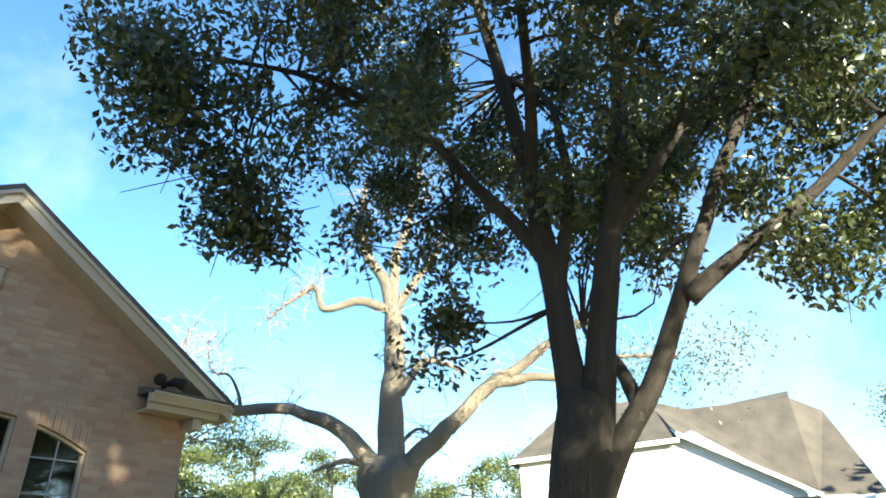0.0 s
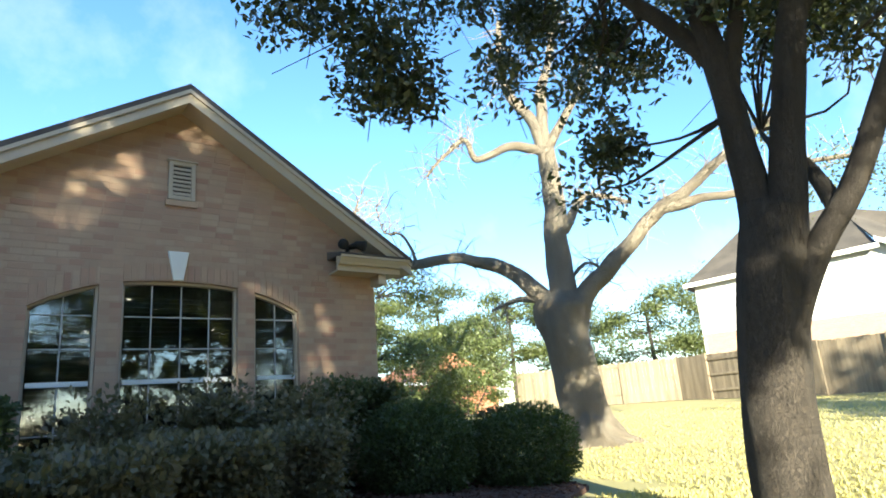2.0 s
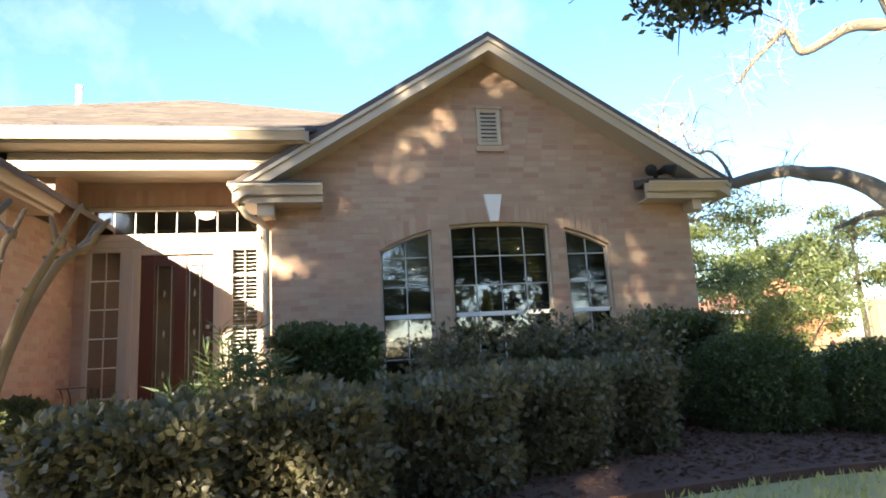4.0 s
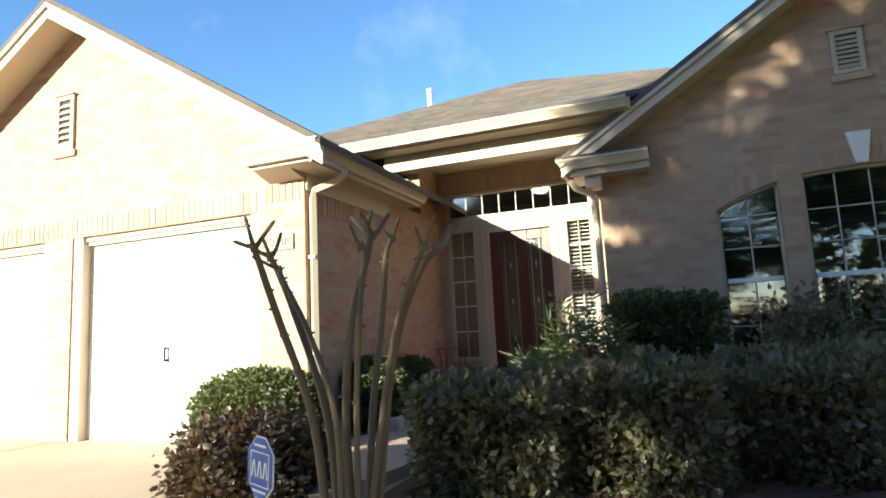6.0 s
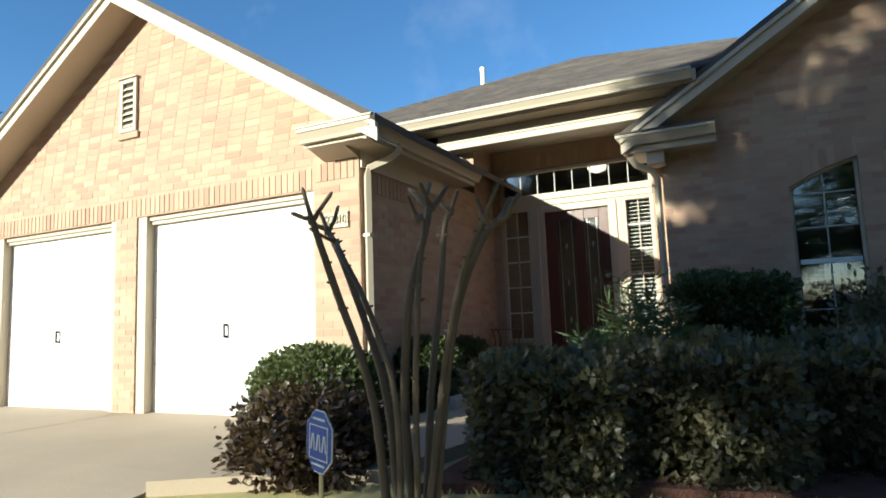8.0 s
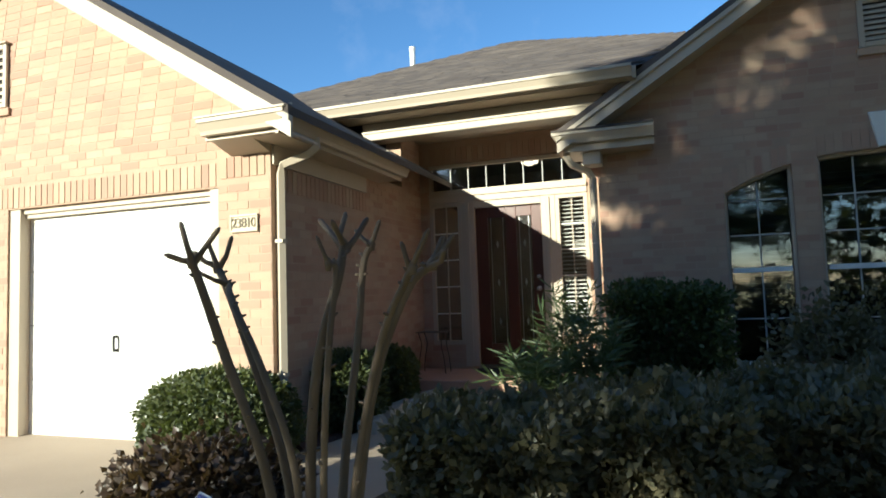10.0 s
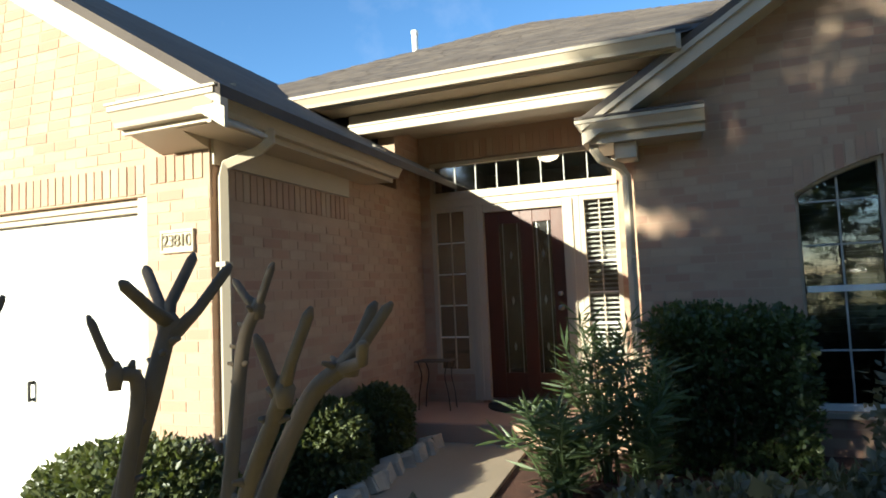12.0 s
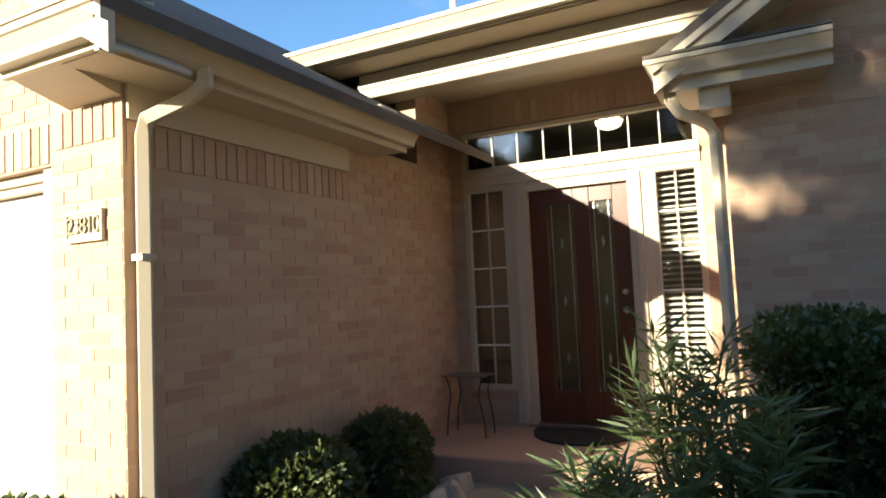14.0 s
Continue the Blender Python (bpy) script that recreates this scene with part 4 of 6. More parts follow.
TB = (4.33, 2.08)
_gz = ground_z(*TB)
STEMS = [([(4.32, 2.10, _gz - 0.15), (4.33, 2.09, 0.3), (4.35, 2.03, 1.0), (4.40, 1.92, 1.75), (4.46, 1.88, 2.0)], 0.255, 0.20),
         ([(4.40, 1.98, 1.5), (4.45, 1.98, 2.2), (4.42, 2.02, 3.1), (4.36, 2.12, 4.2), (4.25, 2.3, 5.8), (4.1, 2.5, 7.2)], 0.15, 0.05),
         ([(4.45, 1.86, 1.6), (4.53, 1.75, 2.3), (4.61, 1.54, 3.3), (4.72, 1.30, 4.4), (4.85, 1.15, 5.8), (4.9, 1.0, 7.4)], 0.15, 0.05),
         ([(4.36, 2.0, 0.8), (4.42, 1.88, 1.25), (4.54, 1.70, 1.65), (4.66, 1.39, 2.1), (4.78, 1.06, 2.8), (4.95, 0.69, 3.6), (5.2, 0.0, 5.0), (5.4, -0.6, 6.4)], 0.13, 0.04),
         ([(4.76, 1.04, 2.7), (4.90, 0.52, 3.05), (5.0, -0.04, 3.4), (5.0, -0.9, 4.0), (5.1, -1.7, 4.9)], 0.085, 0.02),
         ([(4.42, 2.02, 3.2), (4.35, 2.2, 3.5), (4.1, 2.5, 4.0), (3.7, 2.95, 4.7), (3.0, 3.6, 5.2), (2.3, 4.2, 5.3)], 0.09, 0.02),
         ([(4.63, 1.50, 3.4), (4.75, 1.1, 3.9), (4.9, 0.7, 4.4), (5.6, 0.2, 5.3)], 0.075, 0.02),
         ([(4.44, 1.97, 3.0), (4.52, 1.8, 3.9), (4.6, 1.9, 5.0), (5.2, 2.6, 6.2)], 0.07, 0.02),
         ([(4.60, 1.53, 1.88), (4.85, 1.75, 2.35), (5.5, 2.2, 2.8), (6.3, 2.6, 3.3)], 0.07, 0.02),
         ([(4.38, 2.10, 4.0), (3.8, 1.7, 4.8), (3.0, 1.4, 5.4), (2.2, 1.6, 5.8)], 0.07, 0.02)]
near_oak = oak("oak_tree", (TB[0], TB[1], _gz), STEMS, ((4.65, 1.5, 5.75), (2.75, 3.3, 2.6)), "evergreen oak with dark multi-stem trunk and dense leaves", 205, 420, 0.085, seed=3, clump_r=0.36,
    extra=[(1.70, 3.89, 3.85), (1.75, 3.67, 4.1), (2.42, 3.81, 3.35), (2.33, 3.62, 3.6), (1.5, 3.7, 4.4), (1.9, 3.6, 4.3), (1.38, 3.7, 4.35), (2.4, 3.8, 3.9), (2.6, 3.6, 3.4), (2.8, 3.9, 3.4), (2.1, 4.1, 4.2), (2.3, 3.4, 5.2), (1.9, 3.9, 5.3), (2.6, 3.0, 5.6), (2.0, 3.3, 5.9), (3.0, 3.3, 5.4), (1.7, 4.0, 4.8), (1.5, 4.3, 5.1), (2.4, 3.8, 4.7), (2.9, 2.4, 5.9), (2.2, 2.6, 6.2), (2.7, 3.5, 4.4), (5.2, 1.6, 3.7), (5.6, 1.9, 4.2), (5.9, 1.5, 3.9), (5.3, 1.2, 4.6), (5.0, 1.5, 5.0), (5.7, 2.3, 4.8), (6.2, 1.8, 4.6), (5.5, 1.4, 3.4), (6.3, 2.4, 4.2), (3.4, 3.3, 3.4), (4.0, 2.8, 3.2), (4.2, 2.9, 2.8), (4.3, 3.2, 2.6), (5.0, 0.2, 3.0), (5.3, 0.0, 2.8), (5.4, -0.4, 3.2), (1.7, 4.2, 4.6), (5.2, 0.4, 3.7), (5.4, -0.6, 3.6), (5.6, -1.2, 4.0), (5.0, -0.2, 4.3), (5.8, 0.6, 4.0), (5.4, 1.2, 4.3), (5.9, -0.4, 4.5), (6.0, 1.3, 4.6), (5.1, -1.3, 3.7), (5.7, 0.1, 3.3), (6.1, 2.0, 4.2)])
# the unseen street tree behind the walker, placed and gapped to shade and dapple the wing
SH = Vector((-3.1, -7.2, 0))
_sg = ground_z(SH.x, SH.y)
_st = []
for pts, r0, r1 in STEMS:
    _st.append(([((p[0] - 4.35) * 1.35 + SH.x, (p[1] - 2.0) * 1.1 + SH.y, (p[2] - _gz) * 1.0 + _sg) for p in pts], r0, r1))
oak("oak_tree", (SH.x, SH.y, _sg), _st, ((SH.x - 0.48, SH.y, 6.35), (4.12, 3.2, 3.7)), "evergreen street oak out of view, placed to shade the house", 480, 330, 0.15, seed=9, clump_r=0.5, gaps=[((-0.30, 7.44, 2.1), 0.2), ((0.10, 7.44, 2.75), 0.24), ((0.75, 7.44, 2.95), 0.24), ((1.75, 7.04, 4.6), 0.34)],
    extra=[(-6.8, -7.2, 3.4), (-7.3, -6.8, 3.9), (-6.6, -7.6, 4.3), (-7.4, -7.4, 4.6), (-6.2, -7.0, 3.2), (-7.0, -7.9, 3.7), (-6.5, -6.5, 3.8), (-5.6, -7.3, 3.2)])


# large cut-back tree on the lawn
def old_tree():
    b = (9.95, 8.55, ground_z(9.95, 8.55))
    root = empty("old_tree", b)
    inv = root.matrix_world.inverted()
    kids = []
    bm = bmesh.new()
    c = curve_pts([(10.02, 8.52, b[2] - 0.1), (9.98, 8.56, 0.35), (9.92, 8.62, 1.1), (9.86, 8.70, 2.0), (9.83, 8.72, 2.55), (9.86, 8.69, 3.0)], 5)
    rad = np.interp(np.linspace(0, 1, len(c)), [0, 0.08, 0.2, 0.45, 0.75, 0.88, 1.0], [0.88, 0.62, 0.49, 0.44, 0.53, 0.56, 0.34])
    tube(bm, c, list(rad), 36, True, 0.26)
    for k in range(9):
        a = 2 * math.pi * k / 9 + 0.2
        o = Vector((math.cos(a), math.sin(a), 0))
        p = Vector((b[0], b[1], 0))
        tube(bm, [p + o * 0.22 + Vector((0, 0, 0.62)), p + o * 0.60 + Vector((0, 0, b[2] + 0.10)), p + o * 1.15 + Vector((0, 0, b[2] - 0.03))], [0.12, 0.13, 0.04], 10, True, 0.2)
    kids.append(part("trunk", bm, M_BARK2, None, "thick flared dappled grey trunk", True))
    limbs = [([(9.84, 8.72, 2.7), (9.86, 8.69, 3.6), (9.88, 8.67, 4.6), (9.90, 8.65, 5.5), (9.91, 8.64, 6.3)], 0.30, 0.19),
             ([(9.91, 8.64, 6.2), (9.75, 8.81, 6.98), (9.4, 9.19, 7.9), (9.3, 9.25, 8.7), (9.35, 9.1, 9.6)], 0.17, 0.06),
             ([(9.92, 8.64, 6.2), (9.95, 8.67, 7.4), (10.2, 8.35, 8.8), (10.34, 8.21, 10.2)], 0.17, 0.05),
             ([(9.93, 8.6, 6.3), (10.28, 8.2, 7.2), (10.57, 7.81, 7.9), (10.8, 7.6, 8.6)], 0.12, 0.04),
             ([(9.70, 8.90, 2.8), (9.45, 9.15, 3.2), (9.1, 9.5, 3.6), (8.4, 10.1, 3.95), (7.6, 10.7, 3.9), (6.9, 11.0, 3.75), (6.2, 11.4, 3.3)], 0.22, 0.06),
             ([(9.86, 8.72, 6.3), (9.3, 9.3, 6.45), (8.8, 9.78, 6.25), (8.62, 9.94, 6.75), (8.24, 10.24, 6.4), (7.9, 10.5, 5.9)], 0.12, 0.03),
             ([(10.0, 8.5, 2.7), (10.3, 8.15, 3.1), (10.75, 7.6, 3.75), (11.15, 6.97, 4.45), (11.5, 6.4, 4.8), (11.9, 5.6, 5.4), (12.3, 4.8, 5.9)], 0.25, 0.07),
             ([(11.2, 6.9, 4.5), (11.6, 6.3, 4.55), (12.0, 5.6, 4.5), (12.6, 4.6, 4.9), (13.2, 3.6, 4.8)], 0.14, 0.03),
             ([(9.98, 8.55, 4.3), (10.2, 8.3, 4.8), (10.4, 8.04, 5.0), (10.9, 7.4, 4.75)], 0.12, 0.04),
             ([(9.6, 9.0, 2.9), (9.2, 9.4, 2.95), (8.8, 9.7, 2.75)], 0.09, 0.03),
             ([(9.95, 8.55, 3.2), (10.3, 8.35, 3.6), (10.5, 8.2, 3.5), (10.55, 8.1, 3.2)], 0.05, 0.02),
             ([(7.0, 10.95, 3.8), (6.6, 11.1, 4.4), (6.3, 11.0, 4.9), (6.4, 10.8, 5.4)], 0.045, 0.012),
             ([(7.6, 10.7, 3.95), (7.2, 10.6, 4.5), (6.9, 10.8, 4.6), (6.6, 10.7, 5.1)], 0.04, 0.012)]
    ends = []
    for pts, r0, r1 in limbs:
        bm = bmesh.new()
        c = limb(bm, pts, r0, r1, 6, 12, 0.22, 0.07)
        kids.append(part("limb", bm, M_BARK2, None, smooth=True))
        ends += c[len(c) // 2:]
    g = random.Random(5)
    bm = bmesh.new()
    for e in ends:
        for k in range(2):
            p = e.copy()
            d = Vector((g.gauss(0, 1), g.gauss(0, 1), g.gauss(0.1, 0.8))).normalized()
            line = [p.copy()]
            for s in range(4):
                d = (d + Vector((g.gauss(0, 0.4), g.gauss(0, 0.4), g.gauss(0, 0.4)))).normalized()
                p = p + d * g.uniform(0.12, 0.3)
                line.append(p.copy())
            tube(bm, line, [0.012, 0.010, 0.008, 0.005, 0.003], 4)
            for q in line[1:4]:
                e2 = q + Vector((g.gauss(0, 0.25), g.gauss(0, 0.25), g.gauss(0, 0.25)))
                tube(bm, [q, (q + e2) / 2 + Vector((0, 0, 0.02)), e2], [0.006, 0.004, 0.002], 3)
    kids.append(part("twig_spray", bm, M_TWIG2, None, "pale bare twigs"))
    g2 = np.random.default_rng(4)
    pts = []
    for c, r in (((12.9, 3.9, 4.7), 0.9), ((12.4, 4.6, 4.3), 0.7), ((13.4, 3.2, 4.5), 0.9), ((12.2, 5.0, 5.7), 0.6), ((13.6, 2.6, 5.0), 0.8)):
        pts.append(np.array(c) + g2.normal(size=(420, 3)) * r * np.array([0.6, 0.6, 0.35]))
    kids.append(leaves("crown", np.concatenate(pts), 0.09, M_WOODS, g2))
    for o in kids:
        o.parent = root
        o.matrix_parent_inverse = inv
    tagged(root, "huge old cut-back tree with thick trunk and bare limbs", "tree")


old_tree()


def shrub_points(kind, a, n, g):
    """Points and outward normals on a clipped body. ball: centre, radii; box: x0 x1 y0 y1 z0 z1, rounded."""
    if kind == "ball":
        c, r = np.array(a[0]), np.array(a[1])
        d = g.normal(size=(n, 3))
        d /= np.linalg.norm(d, axis=1)[:, None]
        e = np.sign(d) * np.abs(d) ** 0.88
        k = 1 + 0.05 * np.sin(d[:, 0] * 9 + a[0][0]) * np.cos(d[:, 2] * 8 + a[0][1])
        p = c + e * r * k[:, None] * g.uniform(0.86, 1.04, n)[:, None]
        return p, d
    x0, x1, y0, y1, z0, z1 = a
    sx, sy, sz = x1 - x0, y1 - y0, z1 - z0
    areas = np.array([sy * sz, sy * sz, sx * sz, sx * sz, sx * sy * 1.2])
    side = g.choice(5, n, p=areas / areas.sum())
    u = g.uniform(-1, 1, (n, 3))
    nrm = np.zeros((n, 3))
    for s, (ax, v) in enumerate(((0, -1), (0, 1), (1, -1), (1, 1), (2, 1))):
        u[side == s, ax] = v
        nrm[side == s, ax] = v
    ln = np.maximum((np.abs(u[:, 0:2]) ** 4).sum(1), 1) ** 0.25
    u[:, :2] /= ln[:, None]
    edge = (np.abs(u) ** 6).sum(1) ** (1 / 6)
    u[:, 2] /= np.maximum(edge, 1)
    p = np.stack([x0 + (u[:, 0] + 1) / 2 * sx, y0 + (u[:, 1] + 1) / 2 * sy, z0 + (u[:, 2] + 1) / 2 * sz], 1)
    lump = np.array([noise.noise(Vector((q[0] * 2.2, q[1] * 2.2, q[2] * 2.2))) + 0.6 * noise.noise(Vector((q[0] * 6, q[1] * 6, q[2] * 6))) for q in p])
    p += nrm * (0.10 * lump + g.uniform(-0.10, 0.03, n))[:, None]
    return p, nrm


def shrub(name, kind, a, n, leaf, material, label, category="shrub", group="", seed=1, rough=0.0, aspect=0.6):
    g = np.random.default_rng(seed)
    if kind == "ball":
        base = (a[0][0], a[0][1], a[0][2] - a[1][2])
    else:
        base = ((a[0] + a[1]) / 2, (a[2] + a[3]) / 2, a[4])
    base = (base[0], base[1], ground_z(base[0], base[1]) + 0.05)
    root = empty(name, base)
    inv = root.matrix_world.inverted()
    p, d = shrub_points(kind, a, n, g)
    if rough:
        p = p + g.normal(size=p.shape) * rough
    lv = leaves("foliage", p, leaf, material, g, aspect, 0.0, d, 0.9)
    inner, d2 = shrub_points(kind, a, n // 3, g)
    ctr = np.array(base) + np.array([0, 0, 0.3])
    if kind == "ball":
        inner = np.array(a[0]) + (inner - np.array(a[0])) * 0.82
    else:
        m = np.array([(a[0] + a[1]) / 2, (a[2] + a[3]) / 2, (a[4] + a[5]) / 2])
        s = np.array([max(0.1, 1 - 0.28 / (a[1] - a[0])), max(0.1, 1 - 0.28 / (a[3] - a[2])), 0.86])
        inner = m + (inner - m) * s
    lv2 = leaves("inner_foliage", inner, leaf * 1.7, material, g, 0.8)
    bm = bmesh.new()
    rd = random.Random(seed)
    for k in range(9):
        q = Vector(p[rd.randrange(len(p))])
        b = Vector((base[0] + (q.x - base[0]) * 0.35, base[1] + (q.y - base[1]) * 0.35, base[2] - 0.08))
        tube(bm, curve_pts([b, (b + q) / 2 + Vector((rd.gauss(0, 0.05), rd.gauss(0, 0.05), 0.05)), q], 3), [0.014, 0.012, 0.011, 0.010, 0.008, 0.006, 0.004], 5)
    st = part("woody_base", bm, M_TWIG, None)
    for o in (lv, lv2, st):
        o.parent = root
        o.matrix_parent_inverse = inv
    return tagged(root, label, category, group)


# clipped hedge along the bed, in separate plants grown together
hx = -1.52
for k, (w, y0, y1, h) in enumerate(((0.72, 3.10, 3.92, 0.64), (0.80, 3.40, 4.35, 0.67), (0.85, 3.80, 4.80, 0.67), (0.80, 4.25, 5.25, 0.69), (0.80, 4.70, 5.65, 0.71))):
    shrub("hedge_plant", "box", (hx, hx + w + 0.14, y0, y1, -0.02, h), 9000, 0.055, M_HEDGE, "dark green and bronze clipped hedge plant in shade", "hedge", "hedge along the bed", 20 + k)
    hx += w
shrub("hedge_plant", "box", (-0.74, 0.34, 6.55, 7.25, 0.0, 1.22), 9000, 0.05, M_BOX, "tall dark green clipped hedge against the gable wall", "hedge", "", 31)
shrub("hedge_plant", "box", (3.42, 4.36, 6.6, 7.2, 0.0, 1.20), 8000, 0.06, M_HOLLY, "dark leafy shrub against the gable corner", "shrub", "", 32, 0.05)
shrub("round_shrub", "ball", ((4.06, 5.95, 0.36), (0.63, 0.60, 0.56)), 14000, 0.036, M_BOX, "clipped round green boxwood in the mulch bed", "shrub", "clipped round shrubs", 33)
shrub("round_shrub", "ball", ((5.40, 5.72, 0.28), (0.70, 0.64, 0.52)), 14000, 0.036, M_BOX, "clipped round dark boxwood at the bed edge", "shrub", "clipped round shrubs", 34)
shrub("round_shrub", "ball", ((-3.37, 4.30, 0.34), (0.60, 0.44, 0.38)), 10000, 0.042, M_HOLLY, "clipped sunlit green shrub before the garage pier", "shrub", "", 35)
shrub("round_shrub", "ball", ((-3.01, 5.62, 0.37), (0.33, 0.35, 0.35)), 5000, 0.05, M_HOLLY, "small round sunlit shrub beside the walkway", "shrub", "shrubs by the porch", 36)
shrub("round_shrub", "ball", ((-2.99, 6.48, 0.36), (0.28, 0.33, 0.32)), 5000, 0.05, M_HOLLY, "small round shaded shrub beside the porch", "shrub", "shrubs by the porch", 37)
shrub("bronze_shrub", "ball", ((-2.60, 3.20, 0.12), (0.46, 0.40, 0.33)), 6000, 0.055, M_PURPLE, "loose bronze-leaved shrub behind the yard sign", "shrub", "", 38, 0.05)
for i, (x, y, z) in enumerate(((1.0, 5.9, 0.75), (1.9, 6.0, 0.85), (2.7, 5.9, 0.8))):
    shrub("loose_shrub", "ball", ((x, y, z - 0.25), (0.42, 0.35, 0.55)), 2600, 0.06, M_HEDGE, "leggy shrub growing before the windows", "shrub", "shrubs before the windows", 40 + i, 0.09)


def crape_myrtle():
    b = Vector((-1.52, 2.52, ground_z(-1.52, 2.52)))
    root = empty("crape_myrtle", b)
    inv = root.matrix_world.inverted()
    g = random.Random(11)
    kids = []
    # each stem: points above the root, then its stubs
    stems = (
        (((-0.05, -0.04, -0.06), (-0.09, -0.08, 0.60), (-0.21, -0.12, 1.08), (-0.26, -0.16, 1.34), (-0.28, -0.18, 1.45)), 0.025, ((-0.30, -0.20, 1.58), (-0.22, -0.14, 1.56), (-0.33, -0.22, 1.47))),
        (((-0.06, 0.04, -0.06), (-0.08, 0.00, 0.60), (-0.22, 0.00, 1.12), (-0.33, 0.04, 1.36), (-0.38, 0.06, 1.44)), 0.023, ((-0.36, 0.10, 1.56), (-0.45, 0.03, 1.50), (-0.41, 0.05, 1.53))),
        (((0.00, -0.05, -0.06), (0.00, -0.08, 0.62), (-0.10, -0.09, 1.02), (-0.24, -0.04, 1.28), (-0.31, 0.03, 1.36)), 0.019, ((-0.37, -0.06, 1.42),)),
        (((0.03, 0.00, -0.06), (0.00, -0.01, 0.55), (0.03, -0.01, 1.02), (0.10, 0.01, 1.36), (0.10, 0.05, 1.50)), 0.027, ((0.12, -0.05, 1.57), (-0.02, 0.12, 1.61), (0.06, 0.14, 1.63), (0.14, 0.13, 1.60))),
        (((0.05, -0.02, -0.06), (0.06, -0.04, 0.60), (0.09, -0.04, 1.10), (0.11, -0.02, 1.38), (0.10, -0.05, 1.42)), 0.019, ((0.08, -0.07, 1.51),)),
        (((0.03, 0.07, -0.06), (0.02, 0.16, 0.60), (0.04, 0.24, 1.10), (0.05, 0.28, 1.42), (0.08, 0.29, 1.52)), 0.024, ((0.11, 0.29, 1.61), (0.02, 0.30, 1.58))),
        (((0.08, 0.02, -0.06), (0.12, 0.06, 0.55), (0.18, 0.09, 1.00), (0.27, 0.14, 1.32), (0.36, 0.14, 1.42)), 0.027, ((0.43, 0.13, 1.51), (0.38, 0.18, 1.51), (0.42, 0.07, 1.45))),
        (((0.07, -0.02, -0.06), (0.13, 0.02, 0.60), (0.22, 0.04, 1.12), (0.32, 0.00, 1.34), (0.36, -0.03, 1.40)), 0.021, ((0.42, -0.06, 1.51), (0.34, -0.05, 1.47))),
    )
    for pts, r, stubs in stems:
        r *= 0.86
        bm = bmesh.new()
        c = limb(bm, [b + Vector((p[0] * 1.25, p[1] * 1.25, p[2])) for p in pts], r, r * 0.72, 6, 10, 0.2, 0.012)
        tube(bm, [c[-1] - Vector((0, 0, 0.03)), c[-1], c[-1] + Vector((0, 0, 0.02))], [r * 0.6, r * 0.95, r * 0.4], 8, True, 0.45)
        for p in stubs:
            e = b + Vector((p[0] * 1.25, p[1] * 1.25, p[2]))
            s = c[-1 - g.randrange(0, 3)]
            d = (e - s).normalized()
            tube(bm, [s, s.lerp(e, 0.5) + Vector((g.gauss(0, 0.008), g.gauss(0, 0.008), -0.008)), e, e + d * 0.015], [r * 0.66, r * 0.5, r * 0.48, r * 0.22], 8, True, 0.4)
        for q in range(11):
            s = c[g.randrange(6, len(c))]
            d = Vector((g.gauss(0, 1), g.gauss(0, 1), 0.4)).normalized()
            tube(bm, [s + d * r * 0.5, s + d * (r + g.uniform(0.004, 0.02))], [0.009, 0.004], 6)
        kids.append(part("stem", bm, M_CRAPE, None, smooth=True))
    for o in kids:
        o.parent = root
        o.matrix_parent_inverse = inv
    tagged(root, "bare pruned crape myrtle with knobbly multiple stems", "tree")


crape_myrtle()


def oleander(x, y, n, h, spread, seed, label):
    b = Vector((x, y, ground_z(x, y) + 0.04))
    root = empty("oleander", b)
    inv = root.matrix_world.inverted()
    g = random.Random(seed)
    kids, pts, nr = [], [], []
    for k in range(n):
        a = g.uniform(0, 2 * math.pi)
        t = b + Vector((math.cos(a) * spread * g.uniform(0.2, 1), math.sin(a) * spread * g.uniform(0.2, 1), h * g.uniform(0.55, 1.0)))
        c = curve_pts([b + Vector((g.gauss(0, 0.05), g.gauss(0, 0.05), -0.05)), b.lerp(t, 0.5) + Vector((0, 0, 0.1)), t], 7)
        bm = bmesh.new()
        tube(bm, c, [0.010 - 0.006 * i / (len(c) - 1) for i in range(len(c))], 5)
        kids.append(part("stem", bm, M_OLEANDER, None))
        for i, q in enumerate(c[3:]):
            for f in range(4):
                pts.append(list(q))
                nr.append([g.gauss(0, 1), g.gauss(0, 1), 0.55])
    kids += [leaves("foliage", np.array(pts), 0.19, M_OLEANDER, np.random.default_rng(seed), 0.10, 0.1, np.array(nr), 0.35)]
    for o in kids:
        o.parent = root
        o.matrix_parent_inverse = inv
    tagged(root, label, "shrub", "oleanders by the porch")


oleander(-1.08, 6.42, 15, 1.24, 0.36, 3, "tall narrow-leaved oleander beside the porch step")
oleander(-1.30, 5.80, 20, 0.72, 0.40, 4, "low narrow-leaved oleander beside the walkway")
oleander(-0.78, 6.05, 15, 1.0, 0.36, 5, "narrow-leaved oleander before the tall hedge")

